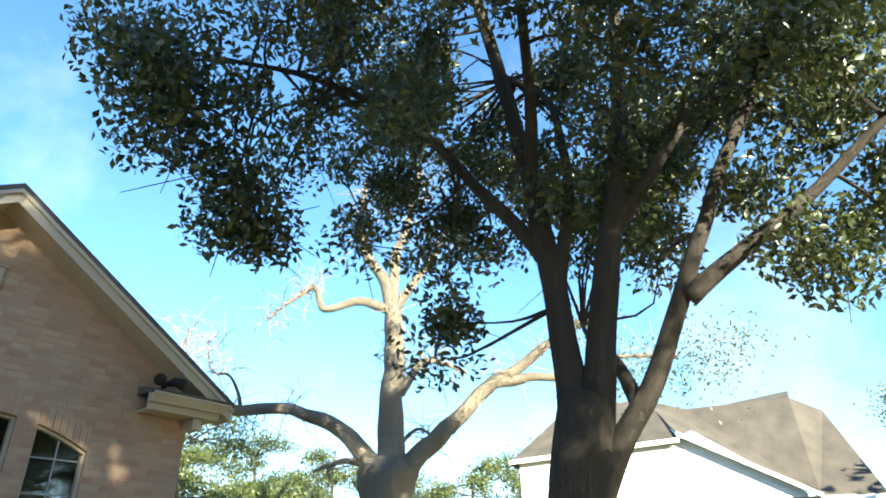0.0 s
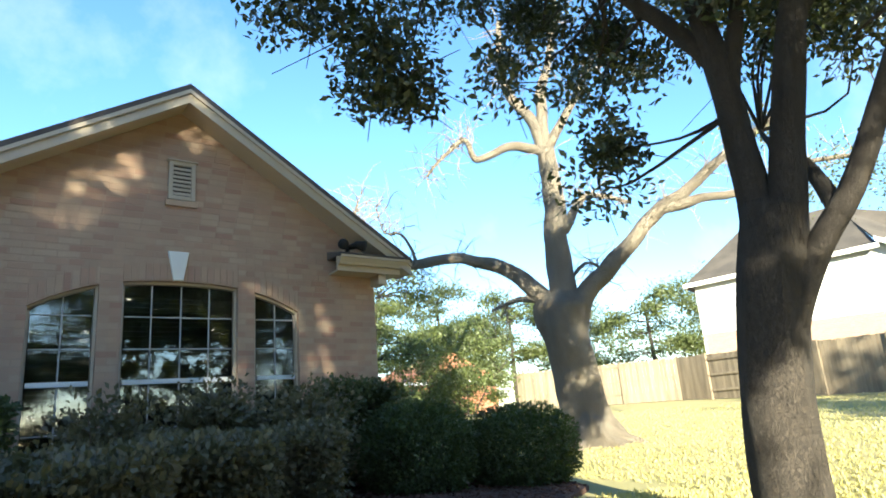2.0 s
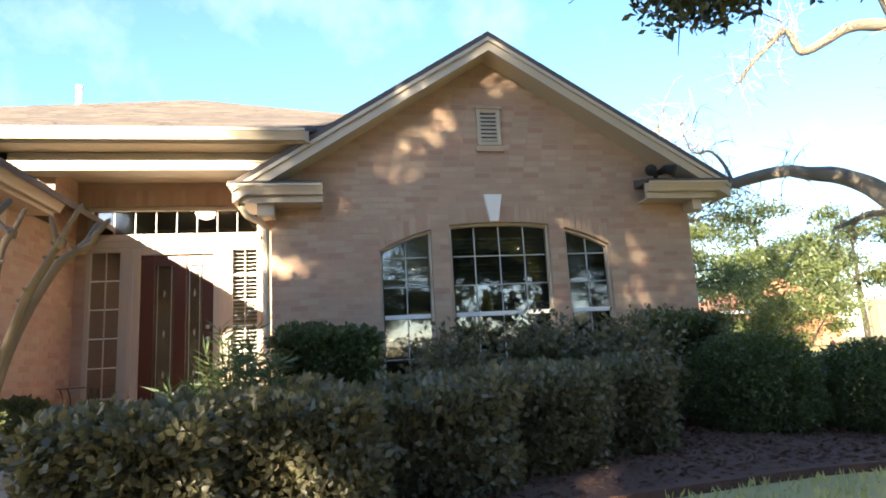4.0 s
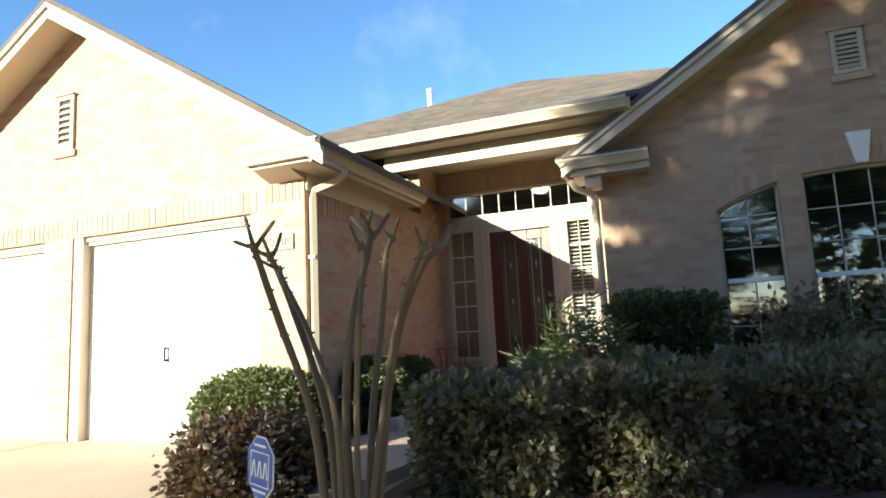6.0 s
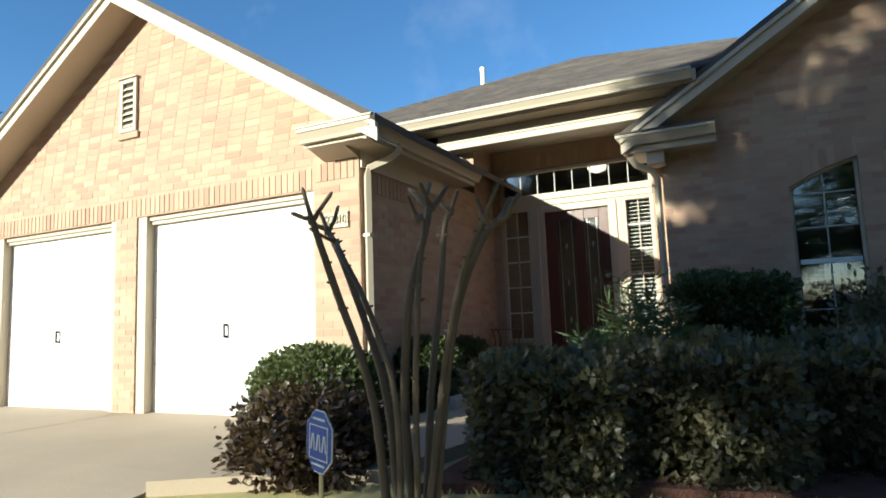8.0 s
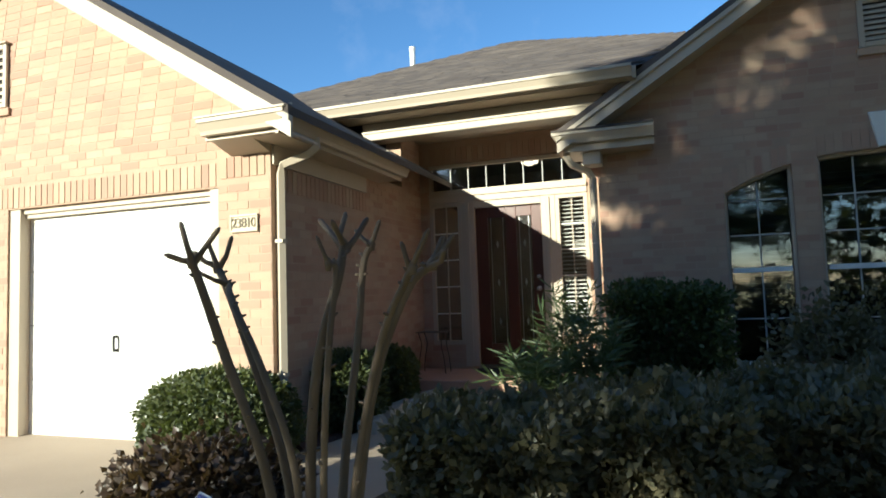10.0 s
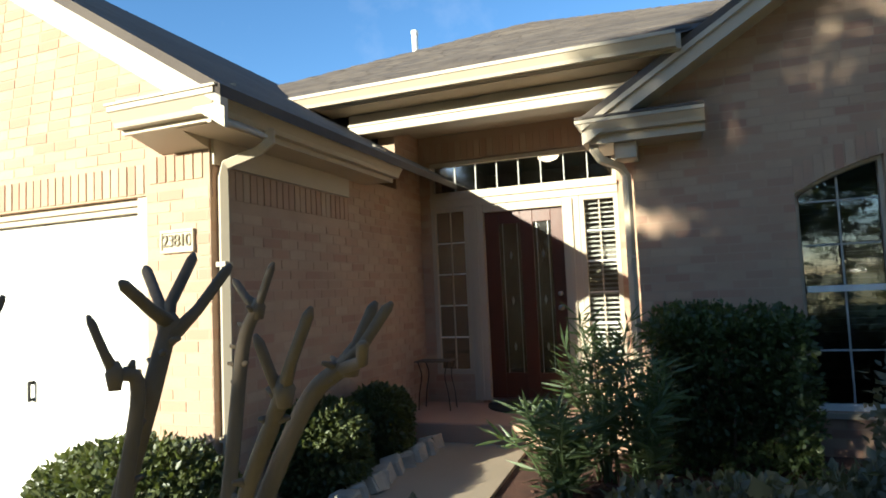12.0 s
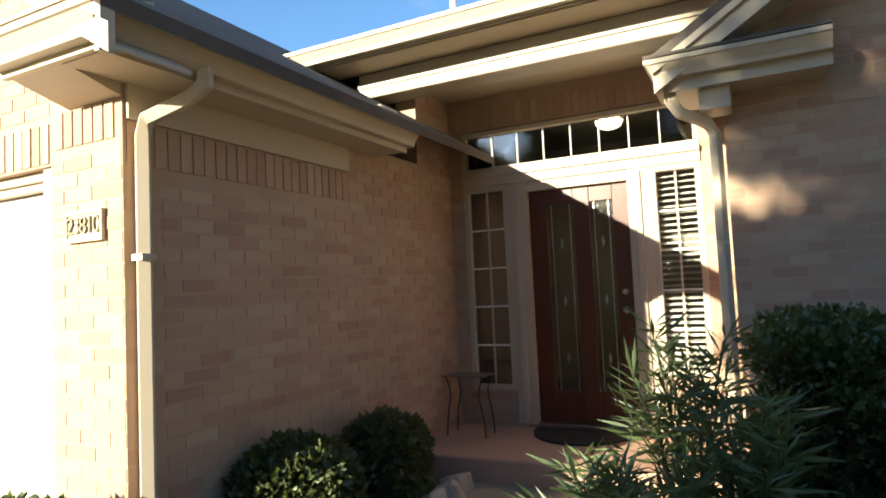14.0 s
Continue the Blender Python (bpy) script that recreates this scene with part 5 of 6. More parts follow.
# edging stones by the walkway
for i in range(9):
    g = random.Random(60 + i)
    y = 5.35 + 0.205 * i
    bm = bmesh.new()
    box(bm, -0.09, 0.09, -0.09, 0.09, -0.07, 0.085, bevel=0.02)
    for v in bm.verts:
        v.co += Vector((g.gauss(0, 0.008), g.gauss(0, 0.008), g.gauss(0, 0.008)))
    o = link("edging_stone", bm, M_STONE)
    o.location = (-2.70 + g.gauss(0, 0.015), y, ground_z(-2.8, y) + 0.105)
    o.rotation_euler = (g.gauss(0, 0.1), g.gauss(-0.25, 0.1), g.gauss(0.1, 0.2))
    tagged(o, "pale rough limestone edging block beside the walkway", "edging stone", "walkway edging stones")


# yard sign
def yard_sign():
    x, y = -2.0, 2.50
    gz = ground_z(x, y)
    root = empty("yard_sign", (x, y, gz))
    inv = root.matrix_world.inverted()
    turn = Matrix.Translation((x, y, 0.33)) @ Matrix.Rotation(radians(-22), 4, "Z") @ Matrix.Rotation(radians(4), 4, "Y")
    kids = []

    def octo(w, h, d0, d1, c):
        bm = bmesh.new()
        a, k = w / 2, h / 2
        pts = [(-a, -k + c), (-a + c, -k), (a - c, -k), (a, -k + c), (a, k - c), (a - c, k), (-a + c, k), (-a, k - c)]
        prism(bm, pts, "y", d0, d1)
        return bm
    for n, bm, m, lab in (("border", octo(0.235, 0.300, -0.002, 0.004, 0.075), M_SIGNW, "white border"), ("plate", octo(0.222, 0.287, -0.005, -0.0022, 0.070), M_BLUE, "blue octagonal face")):
        kids.append(part(n, bm, m, None, lab))
    bm = bmesh.new()
    for a in ((-0.085, 0.085, 0.072, 0.078), (-0.085, 0.085, -0.088, -0.082), (-0.085, -0.079, -0.082, 0.072), (0.079, 0.085, -0.082, 0.072)):
        box(bm, a[0], a[1], -0.007, -0.0052, a[2], a[3])
    kids.append(part("panel_outline", bm, M_SIGNW, None, "white outline"))
    bm = bmesh.new()
    for s in (-0.052, 0.0, 0.052):
        prism(bm, [(s - 0.022, -0.045), (s - 0.012, -0.045), (s + 0.004, 0.035), (s - 0.008, 0.035)], "y", -0.0075, -0.0053)
        prism(bm, [(s + 0.012, -0.045), (s + 0.022, -0.045), (s + 0.010, 0.035), (s + 0.0045, 0.035)], "y", -0.0075, -0.0053)
    kids.append(part("mark", bm, M_SIGNW, None, "white brand mark drawn as bars"))
    for a in ((-0.055, 0.055, 0.102, 0.114), (-0.06, 0.06, -0.116, -0.106)):
        kids.append(part("small_print", B(a[0], a[1], -0.007, -0.0053, a[2], a[3]), M_SIGNW, None, "white unreadable small print"))
    for o in kids:
        o.data.transform(turn)
    bm = bmesh.new()
    tube(bm, [(x, y + 0.012, gz - 0.1), (x, y + 0.012, 0.30)], [0.012, 0.012], 8)
    kids.append(part("stake", bm, M_METAL, None, "grey metal stake"))
    for o in kids:
        o.parent = root
        o.matrix_parent_inverse = inv
    tagged(root, "blue octagonal alarm company yard sign on a stake", "sign")


yard_sign()


# vent pipe on the roof
_bm = bmesh.new()
tube(_bm, [(-4.30, 10.8, 5.0), (-4.30, 10.8, 5.72)], [0.05, 0.05], 12)
tube(_bm, [(-4.30, 10.8, 5.68), (-4.30, 10.8, 5.74)], [0.06, 0.06], 12)
tagged(link("vent_pipe", _bm, M_WHITE), "white roof vent pipe", "vent pipe")


# ---------------------------------------------------------------- fence, neighbour, far trees
def fence_run(p0, p1, seed):
    a, b = Vector(p0), Vector(p1)
    d = (b - a)
    L = d.length
    d.normalize()
    nrm = Vector((-d.y, d.x, 0))
    if nrm.dot(Vector((-1, -1, 0))) < 0:
        nrm = -nrm
    root = empty("fence", (a.x, a.y, ground_z(a.x, a.y)))
    inv = root.matrix_world.inverted()
    g = random.Random(seed)
    kids = []
    ang = math.atan2(d.y, d.x)

    def bar(name, s, w, t, off, z0, z1, m):
        p = a + d * s + nrm * off
        bm = bmesh.new()
        box(bm, -w / 2, w / 2, -t / 2, t / 2, z0, z1)
        bm.transform(Matrix.Translation((p.x, p.y, 0)) @ Matrix.Rotation(ang + g.gauss(0, 0.004), 4, "Z"))
        kids.append(part(name, bm, m, None))
    n = int(L / 0.147)
    panel = 0
    for i in range(n):
        s = (i + 0.5) * 0.147
        p = a + d * s
        z = ground_z(p.x, p.y)
        side = 0.05 if int(s / 2.44) % 2 == 0 else -0.02
        bar("picket", s, 0.138, 0.018, side, z + 0.03, z + 1.78 + g.gauss(0, 0.012), M_FENCE)
    for k in range(int(L / 2.44) + 1):
        s = k * 2.44
        p = a + d * s
        z = ground_z(p.x, p.y)
        bar("post", s + 0.001, 0.10, 0.10, 0.0, z - 0.2, z + 1.82, M_FENCE)
    for k in range(int(L / 2.44)):
        for h in (0.35, 0.95, 1.55):
            s = (k + 0.5) * 2.44
            p = a + d * s
            bar("rail", s, 2.40, 0.04, 0.022 if k % 2 == 0 else 0.015, ground_z(p.x, p.y) + h, ground_z(p.x, p.y) + h + 0.09, M_FENCE)
    for o in kids:
        o.parent = root
        o.matrix_parent_inverse = inv
    tagged(root, "weathered grey-brown wooden privacy fence along the lawn", "fence")


fence_run((22.2, 4.6, 0), (22.6, 9.2, 0), 1)
fence_run((22.6, 9.2, 0), (24.2, 15.5, 0), 2)
fence_run((24.2, 15.5, 0), (21.3, 22.5, 0), 3)
fence_run((-15.8, 6.6, 0), (-9.7, 6.4, 0), 4)


def neighbour():
    a, b = Vector((27.85, 16.2, 0)), Vector((32.0, 2.1, 0))
    L = (b - a).length
    d = (b - a).normalized()
    n = Vector((-d.y, d.x, 0))
    if n.x < 0:
        n = -n
    M = Matrix((( d.x, n.x, 0, a.x), (d.y, n.y, 0, a.y), (0, 0, 1, 0), (0, 0, 0, 1)))
    root = empty("neighbour_house", (a.x, a.y, 0.3))
    inv = root.matrix_world.inverted()
    kids = []

    def add(name, bm, m, label=""):
        bm.transform(M)
        bmesh.ops.recalc_face_normals(bm, faces=bm.faces[:])
        o = part(name, bm, m, None, label)
        kids.append(o)
        return o
    add("wall", B(0, L, 0.02, 0.3, -0.2, 3.35), M_NBBRICK, "pinkish brick lower wall")
    bm = bmesh.new()
    prism(bm, [(0, 3.35), (0, 5.75), (7.2, 6.1), (8.2, 6.45), (12.2, 3.5), (12.2, 3.35)], "y", 0.03, 0.3)
    add("wall", bm, M_SIDING, "white siding upper wall")
    z = 3.36
    v = []
    bm = bmesh.new()
    while z < 6.3:
        def right(zz):
            return 12.15 - (zz - 3.5) * 4.0 / 2.95 if zz > 3.5 else 12.15
        left = 0.0 if z < 5.6 else max(0.0, (z - 5.65) / 0.35 * 7.2)
        if right(z + 0.2) > left + 0.1:
            prism(bm, [(0.0, z), (0.025, z), (0.008, z + 0.195), (0.0, z + 0.195)], "x", left, right(z + 0.2))
        z += 0.2
    for q in bm.verts:
        q.co.y = 0.03 - q.co.y
    add("siding", bm, M_SIDING)
    slopes = (
        ((-0.4, -0.4, 5.72), (7.6, -0.4, 6.05), (6.2, 5.0, 9.3), (1.8, 4.2, 8.9)),
        ((-0.4, -0.4, 5.72), (1.8, 4.2, 8.9), (1.8, 9.0, 8.9), (-0.4, 10, 5.72)),
        ((7.6, -0.4, 6.25), (12.6, -0.4, 3.35), (13.2, 4.5, 8.4), (8.2, 4.5, 8.4), (6.2, 5.0, 9.2)),
        ((12.6, -0.4, 3.35), (L + 0.3, -0.4, 3.25), (L - 0.2, 4.5, 7.6), (13.2, 4.5, 8.4)),
        ((8.2, 4.5, 8.2), (13.2, 4.5, 8.35), (13.6, 7.0, 9.3), (10.0, 7.0, 8.8)),
        ((L + 0.3, -0.4, 3.25), (L + 0.3, 9, 3.25), (L - 0.2, 4.5, 7.6)))
    for slope in slopes:
        bm = bmesh.new()
        bm.faces.new([bm.verts.new(p) for p in slope])
        r = bmesh.ops.extrude_face_region(bm, geom=bm.faces[:])
        for e in r["geom"]:
            if isinstance(e, bmesh.types.BMVert):
                e.co.z -= 0.12
        add("roof_slope", bm, M_NBROOF, "weathered brown shingle slope")
    for p, q in ((((-0.4, 5.60), (7.6, 5.93))), (((7.5, 6.22), (12.7, 3.22))), (((12.6, 3.12), (L + 0.3, 3.05)))):
        bm = bmesh.new()
        prism(bm, [p, q, (q[0], q[1] + 0.2), (p[0], p[1] + 0.2)], "y", -0.45, -0.40)
        add("fascia", bm, M_WHITE)
    bm = bmesh.new()
    for s in (0.05, L - 0.9):
        tube(bm, [(s, -0.06, -0.1), (s, -0.06, 3.1)], [0.05, 0.05], 6)
    add("downspout", bm, M_WHITE)
    add("wall", B(0, 0.3, 0.3, 9, -0.2, 5.7), M_SIDING)
    add("wall", B(L - 0.3, L, 0.3, 9, -0.2, 3.3), M_NBBRICK)
    for z0, z1 in ((1.2, 2.4), (3.9, 5.1)):
        bm = bmesh.new()
        box(bm, -0.03, -0.001, 2.0, 3.0, z0, z1)
        add("window", bm, M_DARK, "dark window")
    for o in kids:
        o.parent = root
        o.matrix_parent_inverse = inv
    tagged(root, "neighbouring house with white siding over pinkish brick", "house")


neighbour()


def far_tree(x, y, h, w, seed, material, label, base_frac=0.25, n=26, per=150, leaf=0.32, trunks=1, puff=0.13):
    g = np.random.default_rng(seed)
    gz = ground_z(x, y)
    root = empty("tree", (x, y, gz))
    inv = root.matrix_world.inverted()
    bm = bmesh.new()
    tops = []
    for k in range(trunks):
        t = Vector((x + g.normal() * w * 0.2 * (trunks > 1), y + g.normal() * w * 0.2 * (trunks > 1), gz + h * 0.9))
        c = limb(bm, [(x + g.normal() * 0.1, y, gz - 0.1), (x + (t.x - x) * 0.4 + g.normal() * 0.15, y + (t.y - y) * 0.4, gz + h * 0.4), t], 0.028 * h / trunks ** 0.5, 0.01 * h / trunks, 5, 8, 0.15)
        tops += c[4:]
    pts = []
    for k in range(n):
        a = g.uniform(0, 2 * math.pi)
        f = g.uniform(base_frac, 1.0)
        r = w * 0.5 * math.sqrt(g.uniform(0.1, 1)) * (1.15 - 0.6 * abs(f - 0.55))
        p = np.array([x + math.cos(a) * r, y + math.sin(a) * r, gz + h * f])
        q = min(tops, key=lambda t: (t - Vector(p)).length)
        tube(bm, [q, (q + Vector(p)) / 2 + Vector((0, 0, 0.1)), Vector(p)], [0.006 * h, 0.005 * h, 0.002 * h], 5)
        pts.append(p + g.normal(size=(per, 3)) * np.array([1, 1, 0.5]) * w * puff * g.uniform(0.6, 1.2))
    kids = [part("trunk", bm, M_BARK, None), leaves("crown", np.concatenate(pts), leaf, material, g, 0.5)]
    for o in kids:
        o.parent = root
        o.matrix_parent_inverse = inv
    tagged(root, label, "tree")


far_tree(9.0, 15.5, 4.6, 3.6, 1, M_WOODS, "multi-stem small tree beyond the house corner", 0.45, 24, 300, 0.11, 4, 0.10)
far_tree(15.6, 21.5, 3.6, 4.6, 2, M_WOODS, "bushy green shrub before the fence", 0.08, 34, 330, 0.14, 3, 0.12)
far_tree(18.4, 22.5, 3.2, 3.6, 3, M_WOODS, "bushy green shrub before the fence", 0.08, 28, 330, 0.14, 3, 0.12)
for i, (x, y, h, w) in enumerate(((26, 44, 9.5, 7), (33, 44, 10.5, 7), (36, 38, 9.0, 7), (41, 36, 8.5, 7), (45, 31, 8.8, 7), (30, 36, 7.0, 6), (52, 28, 10, 8), (20, 46, 9, 7), (56, -3, 12, 8), (52, -9, 10, 8), (58, 20, 9, 8), (14, 50, 9, 8), (48, 25, 7.5, 7))):
    far_tree(x, y, h, w, 50 + i, M_PINE if i % 2 else M_WOODS, "sunlit pine beyond the fence" if i % 2 else "leafy tree beyond the fence", 0.35, 22, 420, 0.24, 1, 0.11)

far_tree(-15.5, 11.0, 6.0, 5.0, 71, M_PINE, "dark leafy tree beyond the side fence", 0.3, 24, 300, 0.16, 2, 0.11)
# unseen trees over the road, behind the walker, added to block low sky and reflect
for i, (x, y, h, w) in enumerate(((-30, -24, 7.0, 8), (-22, -25, 6.5, 8), (-15, -24, 6.8, 8), (-8, -25, 6.5, 8), (-1, -24, 6.6, 8), (7, -22, 8.5, 9), (15, -20, 9.5, 9), (22, -16, 8.0, 9), (28, -12, 7.0, 8))):
    far_tree(x, y, h, w, 80 + i, M_OAK, "unseen dark evergreen tree over the road", 0.05, 34, 150, 0.6)


def red_building():
    root = empty("brick_shed", (19.2, 27.5, 0.4))
    inv = root.matrix_world.inverted()
    kids = [part("wall", B(18.0, 24.5, 27.5, 31, 0.2, 2.3), M_REDROOF, None)]
    bm = bmesh.new()
    prism(bm, [(17.7, 2.25), (24.8, 2.25), (21.2, 3.9)], "y", 27.2, 31.3)
    kids.append(part("roof", bm, M_REDROOF, None, "reddish roof"))
    kids.append(part("fascia", B(17.7, 24.8, 27.15, 27.2, 2.2, 2.35), M_WHITE, None))
    for o in kids:
        o.parent = root
        o.matrix_parent_inverse = inv
    tagged(root, "low red brick house seen through the shrubs", "house")


red_building()


def lawn_blades():
    g = np.random.default_rng(21)
    n = 70000
    r = 5.0 + 19.0 * g.uniform(0, 1, n) ** 1.3
    a = np.radians(g.uniform(-6, 62, n))
    x, y = r * np.cos(a), r * np.sin(a)
    keep = (x > 5.2) & ~((x < 6.5) & (y > 4.3)) & (x < 22)
    x, y = x[keep], y[keep]
    z = np.array([ground_z(p, q) for p, q in zip(x, y)])
    up = np.zeros((len(x), 3))
    up[:, 2] = 1.0
    tagged(leaves("grass", np.stack([x, y, z - 0.01], 1), 0.055, M_GRASS, g, 0.35, 0.0, up, 0.5), "dry short grass blades on the lawn", "grass", kind="stuff")
    m = 9000
    x, y = g.uniform(-1.6, 6.0, m), g.uniform(1.2, 4.4, m)
    edge = np.interp(x, [-1.7, -1.1, 1.6, 4.2, 5.6], [3.0, 3.2, 3.55, 4.0, 4.9])
    k = y < edge
    x, y = x[k], y[k]
    z = np.array([ground_z(p, q) for p, q in zip(x, y)])
    up = np.zeros((len(x), 3))
    up[:, 2] = 1.0
    tagged(leaves("grass", np.stack([x, y, z - 0.01], 1), 0.06, M_GRASS, g, 0.25, 0.0, up, 0.6), "dry short grass along the bed edge", "grass", kind="stuff")


lawn_blades()


def mulch_chips():
    g = np.random.default_rng(22)
    n = 9000
    x, y = g.uniform(-1.6, 6.2, n), g.uniform(3.0, 7.3, n)
    edge = np.interp(x, [-1.7, -1.1, 1.6, 4.2, 5.6, 6.3], [3.05, 3.25, 3.6, 4.05, 4.95, 6.3])
    k = y > edge
    x, y = x[k], y[k]
    z = np.array([ground_z(p, q) for p, q in zip(x, y)]) + 0.057
    up = g.normal(size=(len(x), 3))
    up[:, 2] = 0.1
    tagged(leaves("bark_chips", np.stack([x, y, z], 1), 0.06, M_MULCH, g, 0.4, 0.0, up, 0.2), "loose bark chips in the bed", "mulch", kind="stuff")


mulch_chips()


def house_number():
    x0, x1, z0, z1 = -3.645, -3.37, 1.805, 1.955
    root = empty("house_number_plaque", ((x0 + x1) / 2, GY, z0))
    inv = root.matrix_world.inverted()
    kids = [part("plate", B(x0, x1, GY - 0.014, GY - 0.002, z0, z1, bevel=0.003), M_PLAQUE, None)]
    for a in ((x0, x1, z0, z0 + 0.02), (x0, x1, z1 - 0.02, z1), (x0, x0 + 0.015, z0 + 0.02, z1 - 0.02), (x1 - 0.015, x1, z0 + 0.02, z1 - 0.02)):
        kids.append(part("rim", B(a[0], a[1], GY - 0.024, GY - 0.014, a[2], a[3], bevel=0.003), M_PLAQUE, None))
    for i, ch in enumerate("23810"):
        cu = bpy.data.curves.new("digit", "FONT")
        cu.body, cu.size, cu.extrude, cu.align_x, cu.align_y = ch, 0.115, 0.006, "CENTER", "CENTER"
        tmp = new("digit_source", cu)
        tmp.matrix_world = pose((x0 + x1) / 2 + (i - 2) * 0.048, GY - 0.018, (z0 + z1) / 2, 90, 0, 0)
        bpy.context.view_layer.update()
        me = bpy.data.meshes.new_from_object(tmp.evaluated_get(bpy.context.evaluated_depsgraph_get()))
        me.transform(tmp.matrix_world)
        bpy.data.objects.remove(tmp)
        me.materials.clear()
        me.materials.append(M_DIGIT)
        kids.append(new("digit", me))
    for o in kids:
        o.parent = root
        o.matrix_parent_inverse = inv
    tagged(root, "pale cast stone plaque with house number 23810", "house number")


house_number()


def small_fixtures():
    # flood light at the far garage corner
    root = empty("flood_light", (-9.45, GY, 1.92))
    inv = root.matrix_world.inverted()
    kids = []
    bm = bmesh.new()
    tube(bm, [(-9.45, GY, 1.92), (-9.45, GY - 0.03, 1.92)], [0.05, 0.05], 12)
    kids.append(part("base_plate", bm, M_WHITE, None))
    for s in (-1, 1):
        bm = bmesh.new()
        tube(bm, [(-9.45 + s * 0.03, GY - 0.03, 1.92), (-9.45 + s * 0.08, GY - 0.09, 1.94), (-9.45 + s * 0.10, GY - 0.12, 1.93), (-9.45 + s * 0.12, GY - 0.22, 1.88)], [0.015, 0.02, 0.045, 0.06], 12)
        kids.append(part("lamp_head", bm, M_WHITE, None, smooth=True))
    for o in kids:
        o.parent = root
        o.matrix_parent_inverse = inv
    tagged(root, "white twin-head flood light on the garage corner", "flood light")
    # dark flood light on the wing return
    root = empty("flood_light", (3.98, 7.16, 3.0))
    inv = root.matrix_world.inverted()
    bm = bmesh.new()
    tube(bm, [(3.98, 7.2, 2.93), (3.98, 7.18, 3.02)], [0.03, 0.03], 8)
    kids = [part("base_plate", bm, M_BLACK, None)]
    for s in (-1, 1):
        bm = bmesh.new()
        tube(bm, [(3.98 + s * 0.02, 7.18, 3.03), (3.98 + s * 0.09, 7.1, 3.06), (3.98 + s * 0.16, 7.0, 3.02)], [0.03, 0.055, 0.075], 12)
        kids.append(part("lamp_head", bm, M_BLACK, None, smooth=True))
    for o in kids:
        o.parent = root
        o.matrix_parent_inverse = inv
    tagged(root, "dark twin-head flood light on the eave return", "flood light")
    # door bell
    root = empty("door_bell", (-0.93, EY, 1.42))
    inv = root.matrix_world.inverted()
    kids = [part("plate", B(-0.955, -0.905, EY - 0.012, EY, 1.38, 1.46, bevel=0.003), M_METAL, None)]
    bm = bmesh.new()
    tube(bm, [(-0.93, EY - 0.012, 1.42), (-0.93, EY - 0.018, 1.42)], [0.014, 0.012], 12)
    kids.append(part("button", bm, M_BLACK, None))
    for o in kids:
        o.parent = root
        o.matrix_parent_inverse = inv
    tagged(root, "small metal door bell on the brick", "door bell")
    # plant stand in the porch corner
    root = empty("plant_stand", (-3.0, 7.85, FLOOR - 0.03))
    inv = root.matrix_world.inverted()
    kids = []
    kids.append(part("top", B(-3.18, -2.78, 7.72, 7.98, 0.74, 0.752, bevel=0.003), M_TWIG, None))
    for x, y in ((-3.15, 7.75), (-2.81, 7.75), (-3.15, 7.95), (-2.81, 7.95)):
        bm = bmesh.new()
        d = 0.04 if x < -3 else -0.04
        tube(bm, curve_pts([(x, y, 0.74), (x + d, y, 0.60), (x + d * 0.2, y, 0.42), (x - d * 0.2, y, FLOOR - 0.03)], 4), [0.006] * 13, 6)
        kids.append(part("leg", bm, M_BLACK, None))
    for o in kids:
        o.parent = root
        o.matrix_parent_inverse = inv
    tagged(root, "thin wrought iron stand in the porch corner", "plant stand")
    # hall lamp behind the transom
    root = empty("ceiling_lamp", (-2.0, 9.6, 3.26))
    inv = root.matrix_world.inverted()
    bm = bmesh.new()
    tube(bm, [(-2.0, 9.6, 3.26), (-2.0, 9.6, 3.22)], [0.07, 0.07], 14)
    kids = [part("canopy", bm, M_METAL, None)]
    bm = bmesh.new()
    tube(bm, [(-2.0, 9.6, 3.22), (-2.0, 9.6, 3.19), (-2.0, 9.6, 3.13), (-2.0, 9.6, 3.10)], [0.11, 0.15, 0.12, 0.04], 18)
    kids.append(part("shade", bm, M_LAMP, None, "lit warm glass bowl", True))
    for o in kids:
        o.parent = root
        o.matrix_parent_inverse = inv
    tagged(root, "lit warm bowl lamp on the hall ceiling", "ceiling lamp")


small_fixtures()

# ---------------------------------------------------------------- brickwork, last

def garage_spans(z0, z1):
    lo, hi = GX0, GX1
    if z1 > g_top(GX0):
        half = (4.82 - z1) / PITCH
        if half < 0.1:
            return []
        lo, hi = max(lo, GC - half), min(hi, GC + half)
    if z0 < G_HEAD:
        return [(lo, G_OPEN[0][0]), (G_OPEN[0][1], G_OPEN[1][0]), (G_OPEN[1][1], hi)]
    if z1 > 2.27 and z0 < 2.46:
        return [] if z0 < G_HEAD + 0.225 else [(lo, G_OPEN[1][1])]
    if z0 < G_HEAD + 0.225:
        return [(G_OPEN[1][1] + 0.02, hi)]
    return [(lo, hi)]


brick_wall(wall_garage, ("y", GY, -1), lay_bricks(garage_spans, -0.05, 4.8), (-3.5, 1.6))
v = []
u = GX0
while u < G_OPEN[1][1] - 0.01:
    v.append((u, min(u + BH, G_OPEN[1][1]), G_HEAD + 0.012, G_HEAD + 0.215))
    u += BH + JOINT


def soldiers(parent, face, items, proud):
    """Upright bricks, each an object of its own."""
    brick_wall(parent, face, items, (0, 0), proud)


soldiers(wall_garage, ("y", GY, -1), v, 0.004)


def pier_soldiers():
    out, u = [], G_OPEN[1][1] + 0.03
    while u < GX1 - 0.06:
        out.append((u, u + BH, 2.275, 2.455))
        u += BH + JOINT
    return out


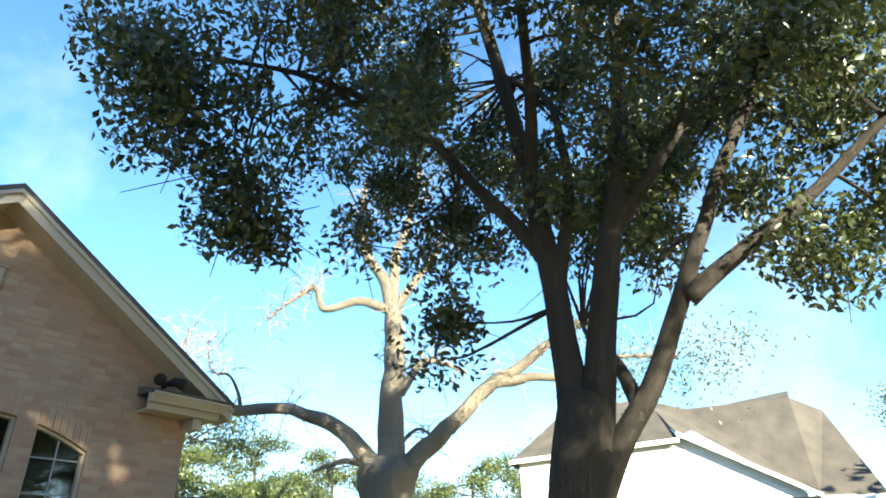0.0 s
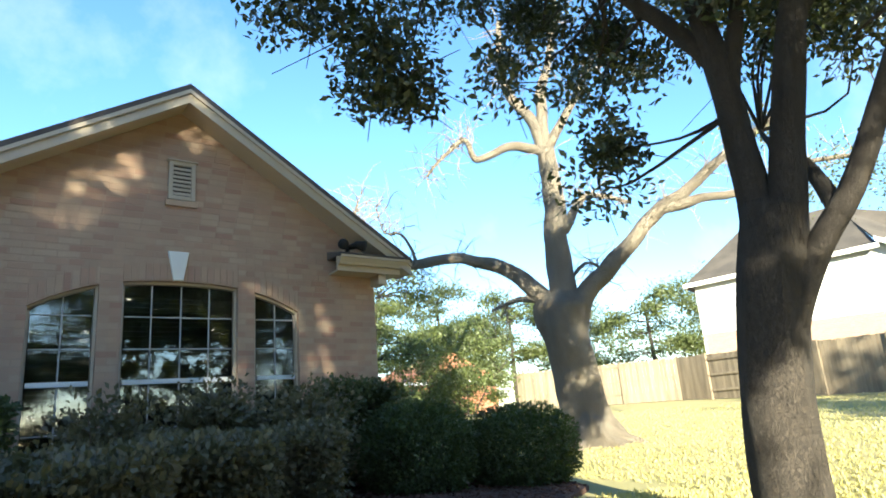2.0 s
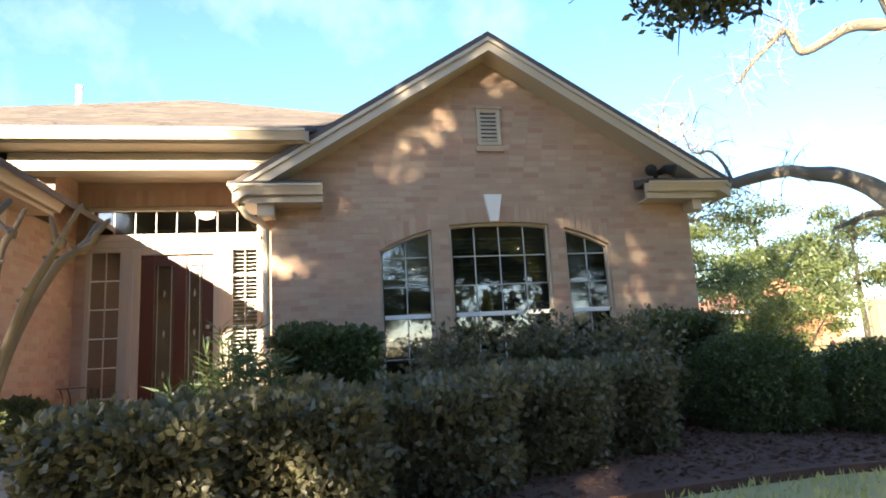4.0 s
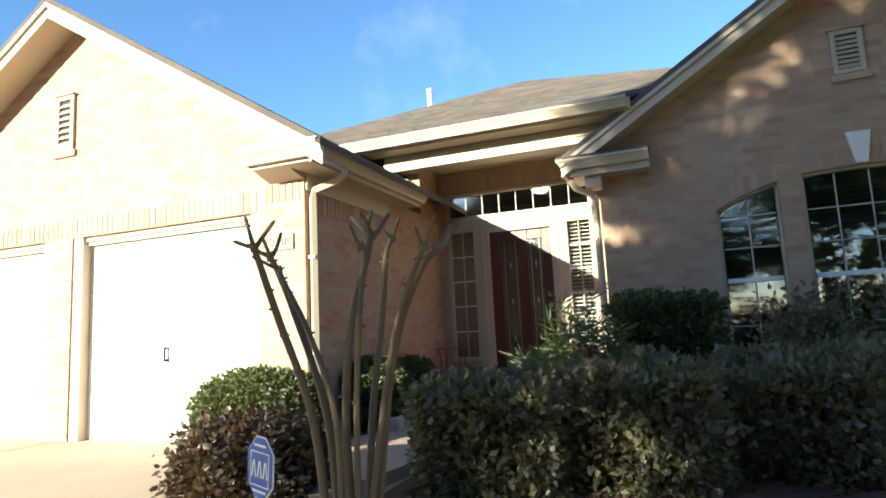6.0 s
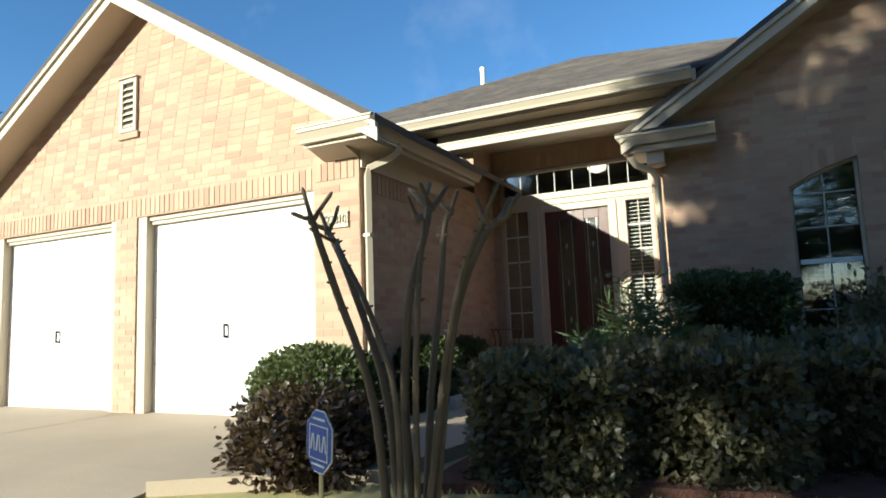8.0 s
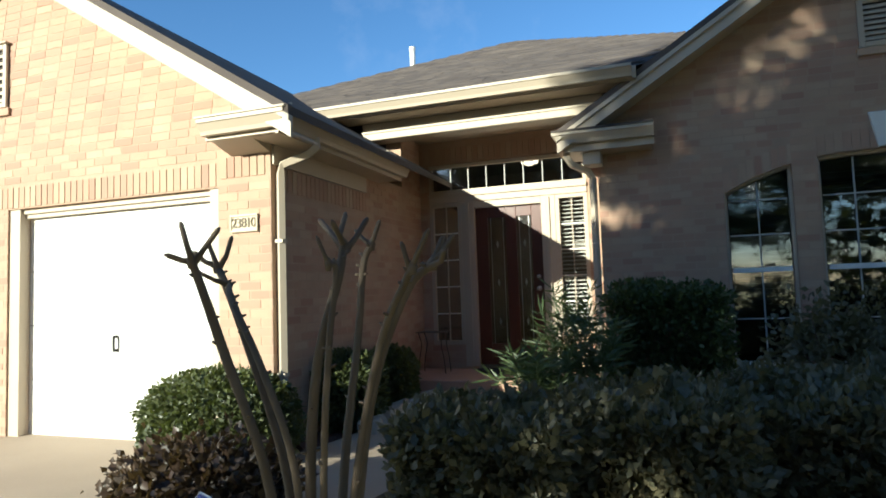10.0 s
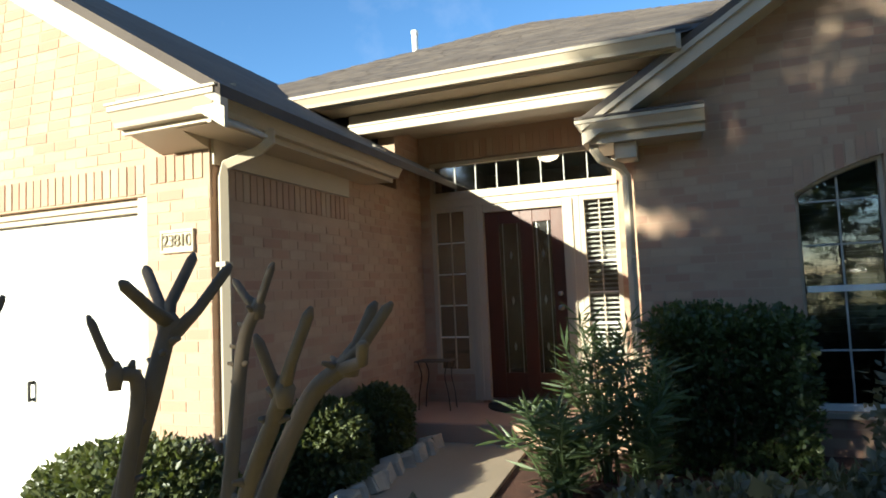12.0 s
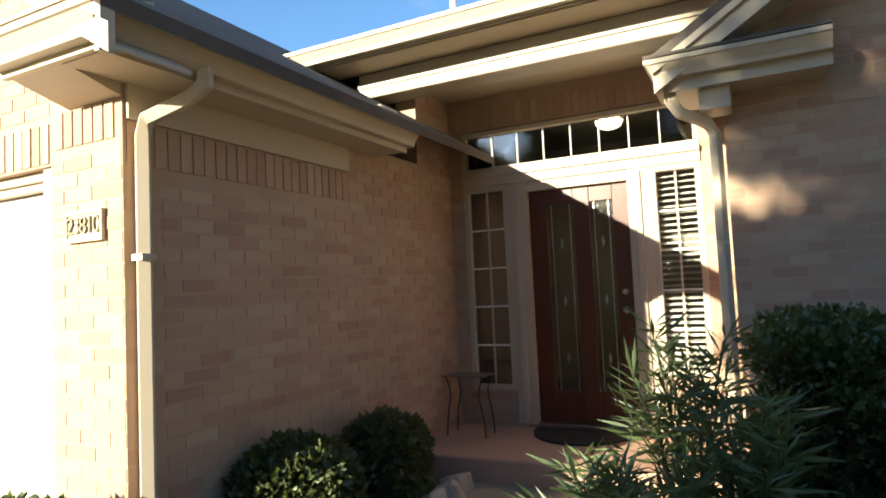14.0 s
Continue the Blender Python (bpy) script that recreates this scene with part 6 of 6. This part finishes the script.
soldiers(wall_garage, ("y", GY, -1), pier_soldiers(), 0.006)


def side_spans(z0, z1):
    if z1 > 2.13 and z0 < 2.36:
        return [(6.56, EY)]
    if z0 >= 2.36 and z1 < 2.53:
        return [(6.56, EY)]
    if z0 >= 2.53:
        return [(7.61, EY)]
    return [(GY + 0.0, EY)]


brick_wall(wall_garage_side, ("x", GX1, 1), lay_bricks(side_spans, -0.05, 3.25), (5.6, 1.3))
v = []
u = GY + 0.02
while u < 6.54:
    v.append((u, u + BH, 2.150, 2.352))
    u += BH + JOINT
soldiers(wall_garage_side, ("x", GX1, 1), v, 0.004)


def entry_spans(z0, z1):
    if z1 < 0.55:
        return [(GX1, -2.68), (-1.44, RX0)]
    if z1 < 0.70:
        return [(GX1, -3.12), (-1.44, RX0)]
    if z0 < 2.95:
        return [(GX1, -3.12), (-1.04, RX0)]
    return []


brick_wall(wall_entry, ("y", EY, -1), lay_bricks(entry_spans, FLOOR - 0.03, 3.2), (-2, 1.5))
v = []
u = GX1
while u < RX0 - 0.05:
    v.append((u, u + BH, 2.965, 3.168))
    u += BH + JOINT
soldiers(wall_entry, ("y", EY, -1), v, 0.004)


def gable_spans(z0, z1):
    lo, hi = RX0, RX1
    half = (4.80 - z1) / PITCH
    if half < 0.1:
        return []
    lo, hi = max(lo, RC - half), min(hi, RC + half)
    if z0 > 2.78:
        return [(lo, hi)]
    out, x = [], lo
    step = 0.02
    for a, b, s in WINS:
        if z1 <= s - 0.05:
            continue
        # the part of this opening that the course meets, with its ring of upright bricks
        top = z0 - 0.24
        xs = [a + (b - a) * k / 40 for k in range(41)]
        ok = [q for q in xs if arch(q) > top]
        if not ok:
            continue
        aa, bb = min(ok), max(ok)
        out.append((x, aa))
        x = bb
    out.append((x, hi))
    return [(p, q) for p, q in out if q - p > 0.05]


brick_wall(wall_gable, ("y", RY, -1), lay_bricks(gable_spans, -0.05, 4.75), (0.0, 1.9))
v = []
_vv, _ff = [], []
for a, b, s in WINS:
    u = a
    while u < b - 0.03:
        e = min(u + BH, b)
        m = arch((u + e) / 2)
        v.append((u, e, m + 0.008, m + 0.205))
        u += BH + JOINT
soldiers(wall_gable, ("y", RY, -1), v, 0.003)
brick_wall(wall_wing_left, ("x", RX0, -1), lay_bricks(lambda a, b: [(RY, EY)], -0.05, 3.2), (7.8, 1.5))
